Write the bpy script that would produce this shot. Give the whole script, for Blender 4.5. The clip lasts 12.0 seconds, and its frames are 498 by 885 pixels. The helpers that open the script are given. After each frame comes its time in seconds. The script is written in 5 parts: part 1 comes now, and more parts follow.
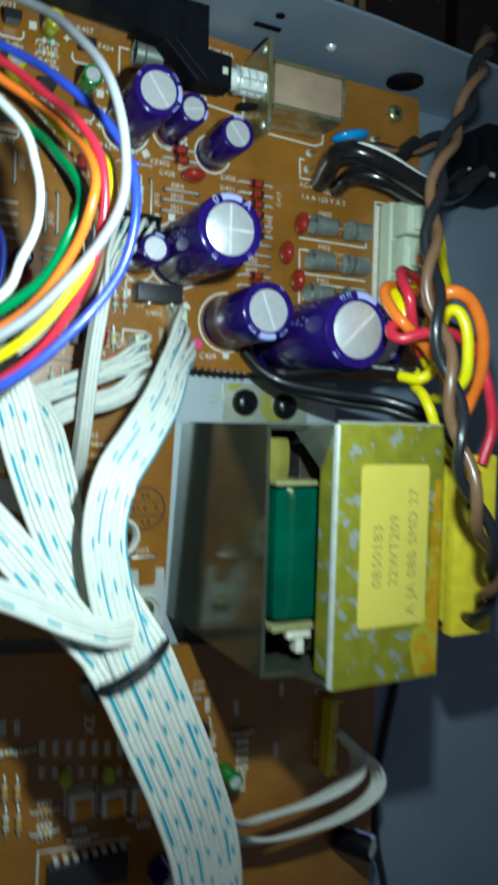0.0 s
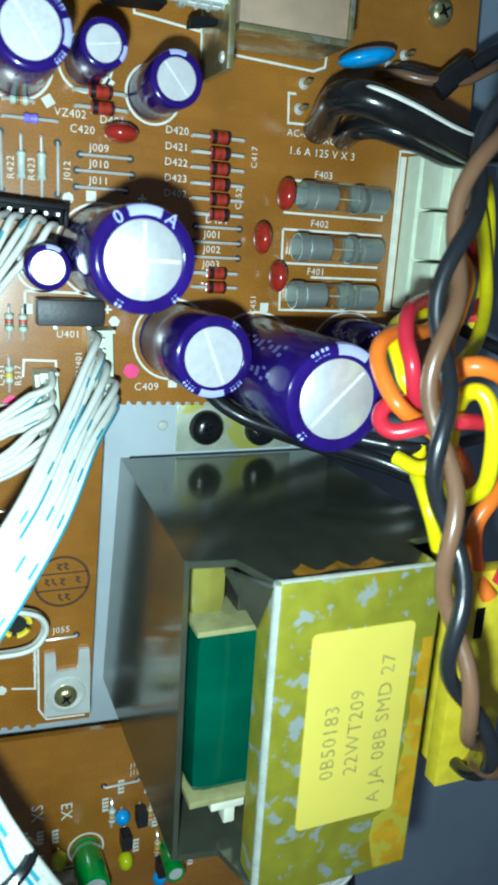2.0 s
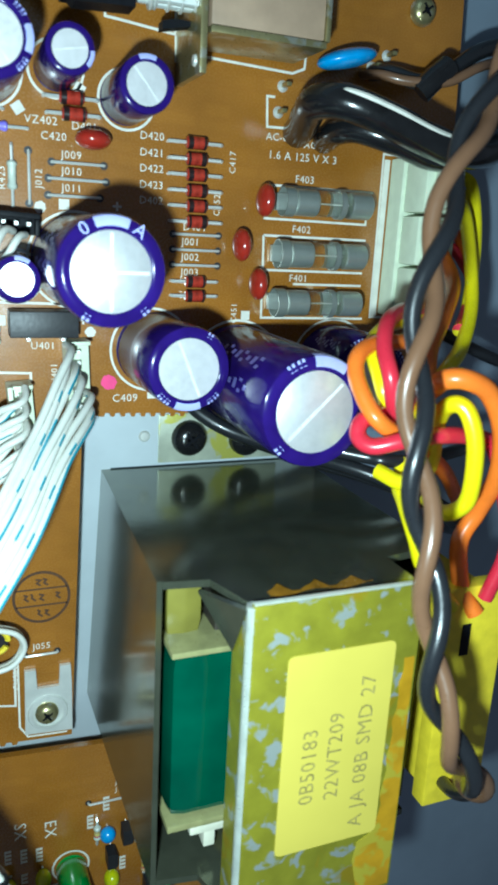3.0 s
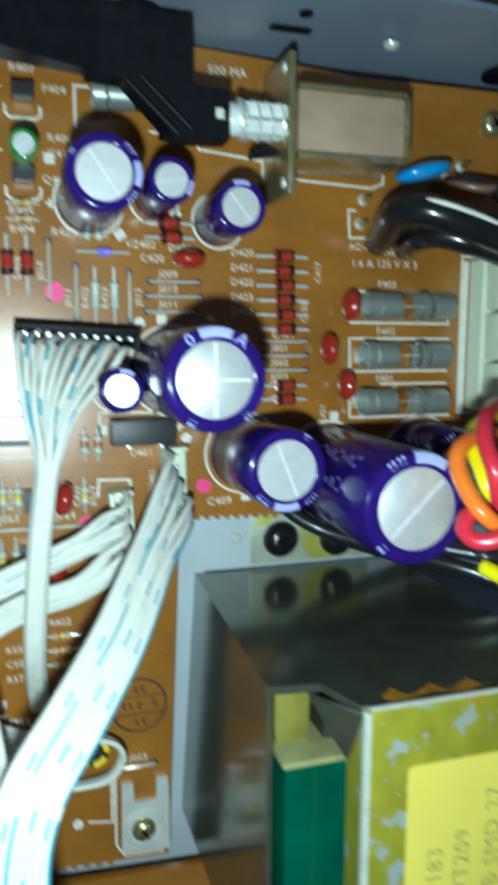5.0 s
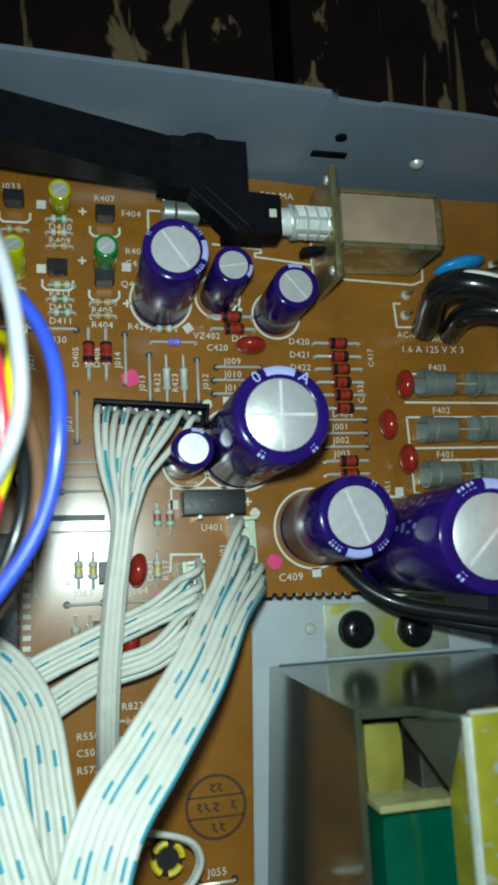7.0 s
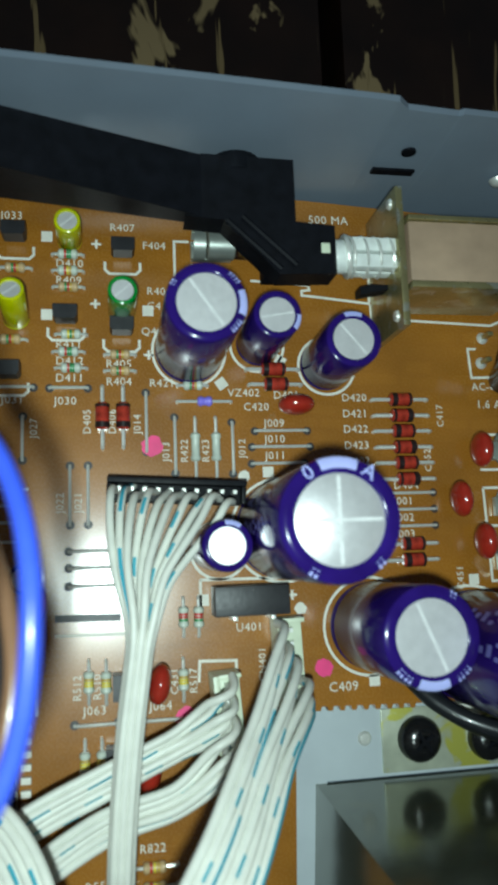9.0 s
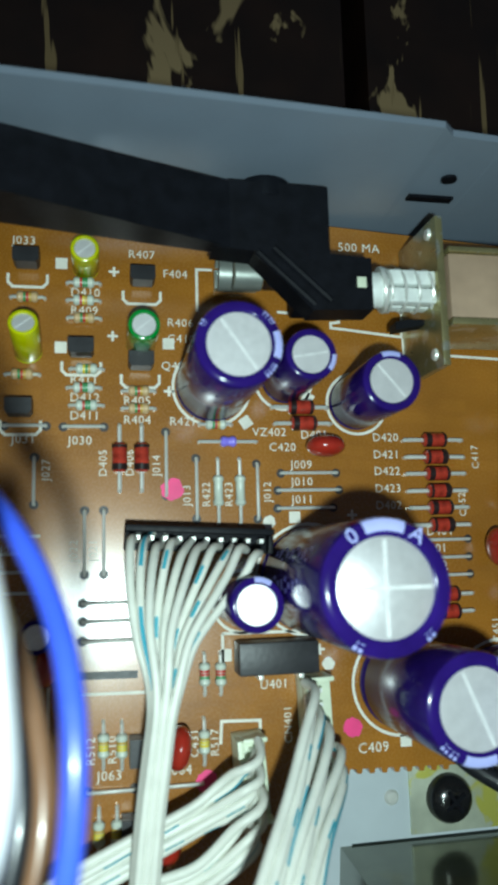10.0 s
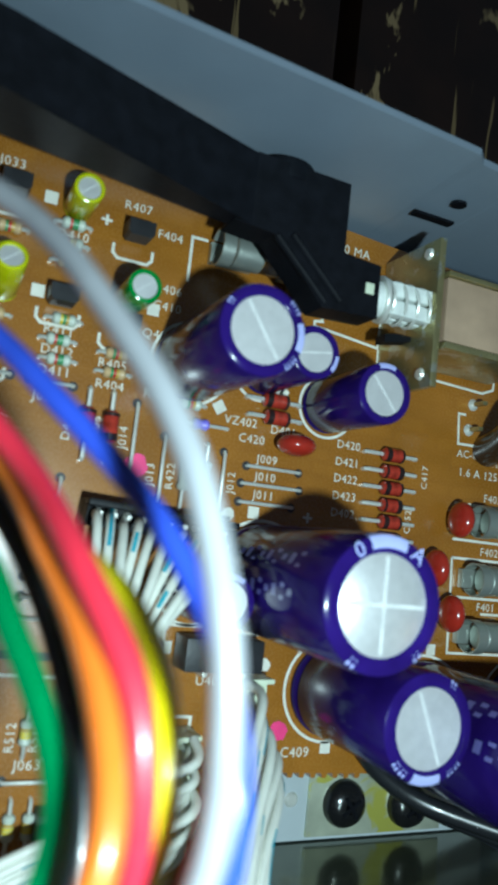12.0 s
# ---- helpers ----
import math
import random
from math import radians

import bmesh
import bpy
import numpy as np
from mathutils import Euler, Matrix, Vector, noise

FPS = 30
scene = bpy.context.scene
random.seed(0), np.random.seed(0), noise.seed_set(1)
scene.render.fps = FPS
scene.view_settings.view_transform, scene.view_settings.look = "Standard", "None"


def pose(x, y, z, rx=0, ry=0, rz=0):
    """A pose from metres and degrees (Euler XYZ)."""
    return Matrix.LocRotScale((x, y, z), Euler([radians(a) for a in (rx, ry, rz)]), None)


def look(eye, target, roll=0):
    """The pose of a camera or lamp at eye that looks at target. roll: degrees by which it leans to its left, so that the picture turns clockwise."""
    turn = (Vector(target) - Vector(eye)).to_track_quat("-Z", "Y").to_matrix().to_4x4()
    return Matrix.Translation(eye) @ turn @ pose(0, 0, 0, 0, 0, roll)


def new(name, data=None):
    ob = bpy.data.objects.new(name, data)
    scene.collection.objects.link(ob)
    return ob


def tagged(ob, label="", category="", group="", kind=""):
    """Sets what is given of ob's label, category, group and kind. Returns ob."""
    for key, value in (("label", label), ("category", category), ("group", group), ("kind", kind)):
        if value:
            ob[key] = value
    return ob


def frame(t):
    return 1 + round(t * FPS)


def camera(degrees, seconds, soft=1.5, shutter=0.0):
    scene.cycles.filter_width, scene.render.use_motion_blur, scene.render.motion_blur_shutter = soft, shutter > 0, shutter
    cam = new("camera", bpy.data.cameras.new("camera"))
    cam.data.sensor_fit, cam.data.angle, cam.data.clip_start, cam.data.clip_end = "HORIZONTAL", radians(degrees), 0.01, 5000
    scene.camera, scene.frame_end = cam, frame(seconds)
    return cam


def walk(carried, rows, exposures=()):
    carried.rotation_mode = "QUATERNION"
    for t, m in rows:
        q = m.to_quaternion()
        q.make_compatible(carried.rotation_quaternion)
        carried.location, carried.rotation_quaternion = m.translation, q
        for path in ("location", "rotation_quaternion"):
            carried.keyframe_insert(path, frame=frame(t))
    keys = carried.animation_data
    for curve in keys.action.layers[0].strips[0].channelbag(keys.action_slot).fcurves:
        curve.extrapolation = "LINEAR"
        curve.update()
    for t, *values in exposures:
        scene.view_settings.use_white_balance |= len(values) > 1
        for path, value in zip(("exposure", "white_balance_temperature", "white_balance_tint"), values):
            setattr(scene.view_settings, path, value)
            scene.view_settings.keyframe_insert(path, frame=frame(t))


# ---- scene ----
cam = camera(36.7, 12.0, soft=3.3, shutter=0.6)
cam.data.dof.use_dof, cam.data.dof.focus_distance, cam.data.dof.aperture_fstop = True, 0.152, 50
# seconds, eye in millimetres, turn in degrees
PATH = [
    (0, -79.47, -21.56, 185.34, -2.70, -26.19, 1.83),
    (0.5, -70.81, 3.33, 164.63, -3.80, -25.05, -1.29),
    (1, -49.98, 18.80, 152.91, -13.95, -23.48, 3.59),
    (1.5, -43.21, 24.62, 147.49, -17.28, -22.67, 4.47),
    (2, -37.29, 24.20, 143.07, -16.67, -21.37, 3.77),
    (2.5, -33.76, 25.63, 141.06, -16.73, -21.23, 3.57),
    (4.5, -29.22, 26.55, 140.95, -14.57, -18.81, 1.32),
    (5, -37.88, 26.12, 140.21, -7.95, -16.95, 0.23),
    (5.5, -48.47, 21.73, 138.42, -2.19, -14.87, -0.55),
    (6, -54.73, 12.92, 138.26, 4.79, -13.28, -1.82),
    (6.5, -46.68, -4.39, 145.94, 10.26, -12.96, -2.72),
    (8.5, -37.23, 9.87, 125.51, 9.01, -10.28, -2.68),
    (9, -37.63, 16.27, 121.72, 8.80, -10.11, -2.08),
    (9.5, -39.20, 20.76, 117.81, 8.36, -9.61, -1.71),
    (10, -41.48, 24.38, 114.37, 8.60, -10.82, -1.53),
    (10.5, -51.13, 24.39, 107.18, 7.42, -15.46, 1.40),
    (11, -56.98, 27.03, 105.94, 6.21, -21.72, 4.13),
    (11.5, -59.19, 26.79, 104.54, 4.73, -23.18, 6.16),
    (12, -60.20, 25.90, 103.51, 4.31, -24.61, 6.84),
]
MM = 0.001
# seconds, stops, white balance
EXPOSURES = [
    (0.0, 0.12, 6050, 6), (0.5, 0.16, 6250, 5), (1.0, 0.42, 5900, 5), (1.5, 0.62, 5850, 5), (2.5, 0.72, 5850, 5.5), (4.5, 0.62, 5900, 5), (5.0, 0.34, 5950, 5),
    (5.5, -0.08, 6350, 6), (6.0, -0.2, 6400, 6), (6.5, -0.2, 6500, 6), (8.5, -0.05, 6450, 8), (9.5, 0.1, 6600, 6), (10.5, 0.3, 6150, 6), (11.5, 0.33, 5900, 5), (12.0, 0.26, 5950, 5)]
walk(cam, [(t, pose(x * MM, y * MM, z * MM, rx, ry, rz)) for t, x, y, z, rx, ry, rz in PATH],
     exposures=EXPOSURES)

# ---- light ----
world = bpy.data.worlds.new("room")
scene.world = world
world.use_nodes = True
world.node_tree.nodes["Background"].inputs[0].default_value = (0.75, 0.85, 1.0, 1)
world.node_tree.nodes["Background"].inputs[1].default_value = 0.06
torch = bpy.data.lights.new("torch", "SPOT")
torch.energy, torch.color, torch.shadow_soft_size = 0.72, (0.79, 1.0, 1.0), 0.003
torch.spot_size, torch.spot_blend = radians(140), 0.8
lamp = new("torch", torch)
lamp.matrix_world = look((-0.041, 0.007, 0.140), (-0.014, -0.022, 0.0))

# ---- materials ----


def material(name, color, rough=0.5, metal=0.0, var=0.12, scale=400.0, bump=0.15, bump_scale=1500.0, coat=0.0, spread=None, spec=0.5):
    """A plain surface with variation at two scales and a fine relief."""
    m = bpy.data.materials.new(name)
    m.use_nodes = True
    nt = m.node_tree
    b = nt.nodes["Principled BSDF"]
    tc = nt.nodes.new("ShaderNodeTexCoord")
    n1 = nt.nodes.new("ShaderNodeTexNoise")
    n1.inputs["Scale"].default_value, n1.inputs["Detail"].default_value = scale, 4
    n2 = nt.nodes.new("ShaderNodeTexNoise")
    n2.inputs["Scale"].default_value, n2.inputs["Detail"].default_value = bump_scale, 3
    for n in (n1, n2):
        nt.links.new(tc.outputs["Object"], n.inputs["Vector"])
    ramp = nt.nodes.new("ShaderNodeValToRGB")
    lo = [c * (1 - var) for c in color]
    hi = [min(1.0, c * (1 + var)) for c in (spread or color)]
    ramp.color_ramp.elements[0].position, ramp.color_ramp.elements[1].position = 0.3, 0.7
    ramp.color_ramp.elements[0].color, ramp.color_ramp.elements[1].color = (*lo, 1), (*hi, 1)
    nt.links.new(n1.outputs["Fac"], ramp.inputs["Fac"])
    nt.links.new(ramp.outputs["Color"], b.inputs["Base Color"])
    mr = nt.nodes.new("ShaderNodeMapRange")
    mr.inputs["To Min"].default_value, mr.inputs["To Max"].default_value = max(0.02, rough - 0.08), min(1, rough + 0.08)
    nt.links.new(n2.outputs["Fac"], mr.inputs["Value"])
    nt.links.new(mr.outputs["Result"], b.inputs["Roughness"])
    b.inputs["Metallic"].default_value, b.inputs["Coat Weight"].default_value = metal, coat
    b.inputs["Coat Roughness"].default_value = 0.08
    b.inputs["Specular IOR Level"].default_value = spec
    bp = nt.nodes.new("ShaderNodeBump")
    bp.inputs["Strength"].default_value, bp.inputs["Distance"].default_value = bump, 0.00015
    nt.links.new(n2.outputs["Fac"], bp.inputs["Height"])
    nt.links.new(bp.outputs["Normal"], b.inputs["Normal"])
    return m


def glassy(name, color, rough=0.05):
    m = bpy.data.materials.new(name)
    m.use_nodes = True
    b = m.node_tree.nodes["Principled BSDF"]
    b.inputs["Base Color"].default_value = (*color, 1)
    b.inputs["Transmission Weight"].default_value, b.inputs["Roughness"].default_value, b.inputs["IOR"].default_value = 1.0, rough, 1.3
    return m


def board_material():
    """Brown phenolic board; the copper under it shows as faint paler tracks."""
    m = material("board", (0.30, 0.118, 0.014), 0.27, var=0.10, scale=60, bump=0.03, bump_scale=2500, spread=(0.35, 0.14, 0.018), coat=0.8)
    m.node_tree.nodes["Principled BSDF"].inputs["Coat Roughness"].default_value = 0.19
    nt = m.node_tree
    b = nt.nodes["Principled BSDF"]
    tc = nt.nodes.new("ShaderNodeTexCoord")
    br = nt.nodes.new("ShaderNodeTexBrick")
    br.inputs["Scale"].default_value = 95
    br.inputs["Mortar Size"].default_value, br.inputs["Mortar Smooth"].default_value = 0.06, 0.6
    br.inputs["Color1"].default_value, br.inputs["Color2"].default_value = (1, 1, 1, 1), (0.80, 0.78, 0.74, 1)
    br.inputs["Mortar"].default_value = (0.86, 0.83, 0.80, 1)
    br.offset, br.squash, br.squash_frequency = 0.37, 1.7, 3
    wob = nt.nodes.new("ShaderNodeTexNoise")
    wob.inputs["Scale"].default_value = 35
    mixv = nt.nodes.new("ShaderNodeMix")
    mixv.data_type, mixv.blend_type = "RGBA", "ADD"
    mixv.inputs[0].default_value = 0.006
    nt.links.new(tc.outputs["Object"], wob.inputs["Vector"])
    nt.links.new(tc.outputs["Object"], mixv.inputs[6])
    nt.links.new(wob.outputs["Color"], mixv.inputs[7])
    nt.links.new(mixv.outputs[2], br.inputs["Vector"])
    mul = nt.nodes.new("ShaderNodeMix")
    mul.data_type, mul.blend_type = "RGBA", "MULTIPLY"
    mul.inputs[0].default_value = 0.55
    src = b.inputs["Base Color"].links[0].from_socket
    nt.links.new(src, mul.inputs[6])
    nt.links.new(br.outputs["Color"], mul.inputs[7])
    nt.links.new(mul.outputs[2], b.inputs["Base Color"])
    return m


def blotched(name, base, spot, amount=0.5, scale=120, rough=0.35, metal=0.6, third=None, third_amount=0.62):
    """Plated or painted sheet with irregular patches of other colours."""
    m = material(name, base, rough, metal, var=0.15, scale=250, bump=0.12)
    nt = m.node_tree
    b = nt.nodes["Principled BSDF"]
    tc = nt.nodes.new("ShaderNodeTexCoord")
    for colour, where, sc in ((spot, amount, scale), (third, third_amount, scale * 0.45)):
        if colour is None:
            continue
        n = nt.nodes.new("ShaderNodeTexNoise")
        n.inputs["Scale"].default_value, n.inputs["Detail"].default_value, n.inputs["Distortion"].default_value = sc, 3, 0.4
        nt.links.new(tc.outputs["Object"], n.inputs["Vector"])
        r = nt.nodes.new("ShaderNodeValToRGB")
        r.color_ramp.elements[0].position, r.color_ramp.elements[1].position = where, where + 0.06
        nt.links.new(n.outputs["Fac"], r.inputs["Fac"])
        mx = nt.nodes.new("ShaderNodeMix")
        mx.data_type = "RGBA"
        mx.inputs[7].default_value = (*colour, 1)
        nt.links.new(r.outputs["Color"], mx.inputs[0])
        nt.links.new(b.inputs["Base Color"].links[0].from_socket, mx.inputs[6])
        nt.links.new(mx.outputs[2], b.inputs["Base Color"])
    return m


def dashed(name, base, ink, period, duty, shift=0.0):
    """Cable skin with printed dashes along it; the first UV axis runs along the wire in millimetres."""
    m = material(name, base, 0.42, var=0.06, bump=0.05)
    nt = m.node_tree
    b = nt.nodes["Principled BSDF"]
    uv = nt.nodes.new("ShaderNodeUVMap")
    sep = nt.nodes.new("ShaderNodeSeparateXYZ")
    nt.links.new(uv.outputs["UV"], sep.inputs[0])
    prev = sep.outputs[0]
    for op, val in (("ADD", shift), ("DIVIDE", period), ("FRACT", 0.0), ("LESS_THAN", duty)):
        n = nt.nodes.new("ShaderNodeMath")
        n.operation = op
        n.inputs[1].default_value = val
        nt.links.new(prev, n.inputs[0])
        prev = n.outputs[0]
    off = nt.nodes.new("ShaderNodeMath")
    off.operation = "COMPARE"
    off.inputs[1].default_value, off.inputs[2].default_value = 0.5, 0.075
    nt.links.new(sep.outputs[1], off.inputs[0])
    both = nt.nodes.new("ShaderNodeMath")
    both.operation = "MULTIPLY"
    nt.links.new(prev, both.inputs[0])
    nt.links.new(off.outputs[0], both.inputs[1])
    prev = both.outputs[0]
    mx = nt.nodes.new("ShaderNodeMix")
    mx.data_type = "RGBA"
    mx.inputs[7].default_value = (*ink, 1)
    nt.links.new(prev, mx.inputs[0])
    nt.links.new(b.inputs["Base Color"].links[0].from_socket, mx.inputs[6])
    nt.links.new(mx.outputs[2], b.inputs["Base Color"])
    return m


def table_material():
    """Dark varnished planks, the varnish flaked off in patches and in thin streaks along the grain."""
    m = material("old_table", (0.011, 0.0042, 0.002), 0.42, var=0.5, scale=60, bump=0.3, bump_scale=300)
    nt = m.node_tree
    b = nt.nodes["Principled BSDF"]
    tc = nt.nodes.new("ShaderNodeTexCoord")
    for stretch, edge, colour, detail in (((58, 27, 1), 0.575, (0.29, 0.21, 0.105), 4), ((190, 13, 1), 0.625, (0.20, 0.14, 0.065), 3)):
        mp = nt.nodes.new("ShaderNodeMapping")
        mp.inputs["Scale"].default_value = stretch
        nt.links.new(tc.outputs["Object"], mp.inputs["Vector"])
        n = nt.nodes.new("ShaderNodeTexNoise")
        n.inputs["Scale"].default_value, n.inputs["Detail"].default_value, n.inputs["Roughness"].default_value = 1.0, detail, 0.6
        n.inputs["Distortion"].default_value = 0.5
        nt.links.new(mp.outputs["Vector"], n.inputs["Vector"])
        r = nt.nodes.new("ShaderNodeValToRGB")
        r.color_ramp.elements[0].position, r.color_ramp.elements[1].position = edge, edge + 0.035
        nt.links.new(n.outputs["Fac"], r.inputs["Fac"])
        mx = nt.nodes.new("ShaderNodeMix")
        mx.data_type = "RGBA"
        mx.inputs[7].default_value = (*colour, 1)
        nt.links.new(r.outputs["Color"], mx.inputs[0])
        nt.links.new(b.inputs["Base Color"].links[0].from_socket, mx.inputs[6])
        nt.links.new(mx.outputs[2], b.inputs["Base Color"])
    return m


BOARD = board_material()
SILK = material("silk_print", (0.72, 0.70, 0.62), 0.6, var=0.1)
STAMP = material("stamp_ink", (0.07, 0.03, 0.012), 0.6)
PINK = material("pink_ink", (0.85, 0.05, 0.22), 0.5)
SHEET = material("chassis_sheet", (0.27, 0.33, 0.41), 0.42, metal=0.35, var=0.07, scale=60, bump=0.03)
PLATE = material("bright_plate", (0.60, 0.66, 0.70), 0.40, metal=0.3, var=0.06, scale=90, bump=0.03)
SLEEVE = material("purple_sleeve", (0.019, 0.007, 0.120), 0.15, var=0.25, scale=180, bump=0.04, bump_scale=500, coat=0.02, spec=0.11)
SLEEVE_PRINT = material("sleeve_print", (0.42, 0.45, 0.82), 0.3, var=0.05)
SLEEVE_TEXT = material("sleeve_text", (0.16, 0.15, 0.42), 0.3, var=0.2)
ALU = material("aluminium", (0.80, 0.79, 0.80), 0.36, metal=0.55, var=0.05, scale=700, bump=0.03)
SCORE = material("score_line", (0.93, 0.93, 0.93), 0.3, metal=0.3)
TIN = material("tinned_metal", (0.80, 0.81, 0.76), 0.34, metal=0.45, var=0.06, bump=0.03)
BRASSY = blotched("passivated_steel", (0.45, 0.40, 0.20), (0.55, 0.55, 0.45), 0.55, 300, 0.3, 0.8)
BLACK = material("black_plastic", (0.0045, 0.005, 0.0075), 0.5, var=0.35, spec=0.16)
CHIP = material("chip_black", (0.016, 0.016, 0.019), 0.45, var=0.2)
RUBBER = material("black_sleeve", (0.010, 0.010, 0.011), 0.22, var=0.2, coat=0.3)
CREAM = material("cream_nylon", (0.66, 0.72, 0.55), 0.42, var=0.06)
AMBER = material("amber_nylon", (0.28, 0.27, 0.12), 0.3, var=0.15)
IVORY = material("ivory_plastic", (0.72, 0.70, 0.55), 0.45, var=0.08)
CLIP = material("fuse_clip", (0.44, 0.48, 0.44), 0.33, metal=0.7, var=0.06, bump=0.03)
GLASS = glassy("fuse_glass", (0.95, 0.97, 0.95))
RED = material("red_dip", (0.33, 0.022, 0.012), 0.18, var=0.15, coat=0.5)
DIODE = material("diode_glass", (0.34, 0.032, 0.018), 0.12, var=0.5, scale=900, coat=0.6)
BAND = material("black_band", (0.02, 0.012, 0.012), 0.3)
BLUECER = material("blue_dip", (0.02, 0.30, 0.70), 0.25, coat=0.4)
YELCAP = material("yellow_sleeve", (0.50, 0.52, 0.0), 0.2, coat=0.5, var=0.15)
GRNCAP = material("green_sleeve", (0.0, 0.22, 0.03), 0.12, coat=0.6, var=0.2)
TAN = material("resistor_body", (0.55, 0.38, 0.20), 0.35, var=0.15)
GREY_R = material("pale_resistor_body", (0.55, 0.60, 0.52), 0.35, var=0.15)
VIOLET = material("violet_body", (0.25, 0.20, 0.80), 0.3)
BANDS = [material("band_" + n, c, 0.35) for n, c in (("red", (0.5, 0.03, 0.02)), ("gold", (0.5, 0.32, 0.05)), ("green", (0.03, 0.25, 0.08)), ("yellow", (0.7, 0.55, 0.03)))]
SHELL = blotched("dull_steel_shell", (0.125, 0.136, 0.096), (0.175, 0.165, 0.082), 0.60, 40, 0.15, 0.68)
ZINC = blotched("yellow_zinc", (0.36, 0.335, 0.028), (0.40, 0.44, 0.40), 0.57, 300, 0.36, 0.45, (0.42, 0.30, 0.014), 0.60)
# the highlight along the strap's bends, put into a paler metal colour
EDGE = material("bend_highlight", (0.68, 0.73, 0.64), 0.3, metal=0.5)
STICKER = material("yellow_sticker", (0.64, 0.52, 0.085), 0.45, var=0.05, scale=60, bump=0.03)
INK = material("printed_ink", (0.33, 0.27, 0.075), 0.6, var=0.35, scale=900)
TAPE = material("green_tape", (0.0, 0.066, 0.036), 0.12, var=0.3, scale=80, bump=0.4, bump_scale=250, coat=0.5)
YTAPE = material("amber_tape", (0.20, 0.18, 0.035), 0.2, var=0.25, scale=90, bump=0.2, bump_scale=300)
YPLAST = material("yellow_bobbin", (0.80, 0.62, 0.03), 0.4, var=0.1)
VARNISH = material("varnish_drips", (0.30, 0.14, 0.01), 0.25, coat=0.4, var=0.4)
VARNISH_THIN = blotched("orange_varnish", (0.62, 0.33, 0.012), (0.55, 0.45, 0.04), 0.5, 220, 0.35, 0.3)
RIB = material("white_cable", (0.70, 0.70, 0.63), 0.42, var=0.06, bump=0.05)
RIB_LONG = dashed("white_cable_long_dash", (0.70, 0.70, 0.63), (0.03, 0.34, 0.46), 16, 0.66)
RIB_SHORT = dashed("white_cable_short_dash", (0.70, 0.70, 0.63), (0.05, 0.36, 0.46), 9, 0.30, 2.0)
RIB_SHORT_B = dashed("white_cable_other_dash", (0.70, 0.70, 0.63), (0.05, 0.36, 0.46), 9, 0.26, 6.5)
RIB_LINE = dashed("white_cable_edge_line", (0.70, 0.70, 0.63), (0.04, 0.36, 0.48), 60, 0.97)
WIRE = {n: material(n + "_wire_skin", c, 0.30, var=0.06, bump=0.03, coat=0.2) for n, c in (
    ("grey", (0.33, 0.335, 0.36)), ("blue", (0.03, 0.07, 0.50)), ("red", (0.62, 0.025, 0.05)), ("yellow", (0.80, 0.68, 0.0)),
    ("orange", (0.85, 0.19, 0.02)), ("green", (0.0, 0.19, 0.055)), ("white", (0.62, 0.62, 0.60)), ("brown", (0.165, 0.085, 0.046)),
    ("black", (0.014, 0.015, 0.018)))}
TABLE = table_material()

# ---- building tools; all lengths below are in millimetres ----


def box(bm, x0, x1, y0, y1, z0, z1, bevel=0.0, taper=0.0):
    vs = []
    for z, k in ((z0, 0.0), (z1, taper)):
        for x, y in ((x0 + k, y0 + k), (x1 - k, y0 + k), (x1 - k, y1 - k), (x0 + k, y1 - k)):
            vs.append(bm.verts.new((x, y, z)))
    fs = [bm.faces.new([vs[i] for i in f]) for f in ((3, 2, 1, 0), (4, 5, 6, 7), (0, 1, 5, 4), (1, 2, 6, 5), (2, 3, 7, 6), (3, 0, 4, 7))]
    if bevel:
        es = list({e for f in fs for e in f.edges})
        bmesh.ops.bevel(bm, geom=es, offset=bevel, segments=2, affect="EDGES", profile=0.6)
    return bm


def lathe(bm, profile, seg=20, m=None):
    """A turned body round z from (radius, height) pairs; m turns it."""
    rings = []
    for r, z in profile:
        if r < 1e-6:
            rings.append([bm.verts.new((0, 0, z))])
        else:
            rings.append([bm.verts.new((r * math.cos(2 * math.pi * i / seg), r * math.sin(2 * math.pi * i / seg), z)) for i in range(seg)])
    for a, b in zip(rings, rings[1:]):
        for i in range(seg):
            j = (i + 1) % seg
            if len(a) == 1 and len(b) == 1:
                continue
            if len(a) == 1:
                bm.faces.new((a[0], b[j], b[i]))
            elif len(b) == 1:
                bm.faces.new((a[i], a[j], b[0]))
            else:
                bm.faces.new((a[i], a[j], b[j], b[i]))
    if m is not None:
        bmesh.ops.transform(bm, matrix=m, verts=[v for ring in rings for v in ring])
    return bm


def turn(x=0, y=0, z=0, rx=0, ry=0, rz=0):
    return Matrix.LocRotScale((x, y, z), Euler([radians(a) for a in (rx, ry, rz)]), None)


def prism(bm, outline, z0, z1):
    lo = [bm.verts.new((x, y, z0)) for x, y in outline]
    hi = [bm.verts.new((x, y, z1)) for x, y in outline]
    n = len(outline)
    bm.faces.new(hi)
    bm.faces.new(lo[::-1])
    for i in range(n):
        bm.faces.new((lo[i], lo[(i + 1) % n], hi[(i + 1) % n], hi[i]))
    return bm


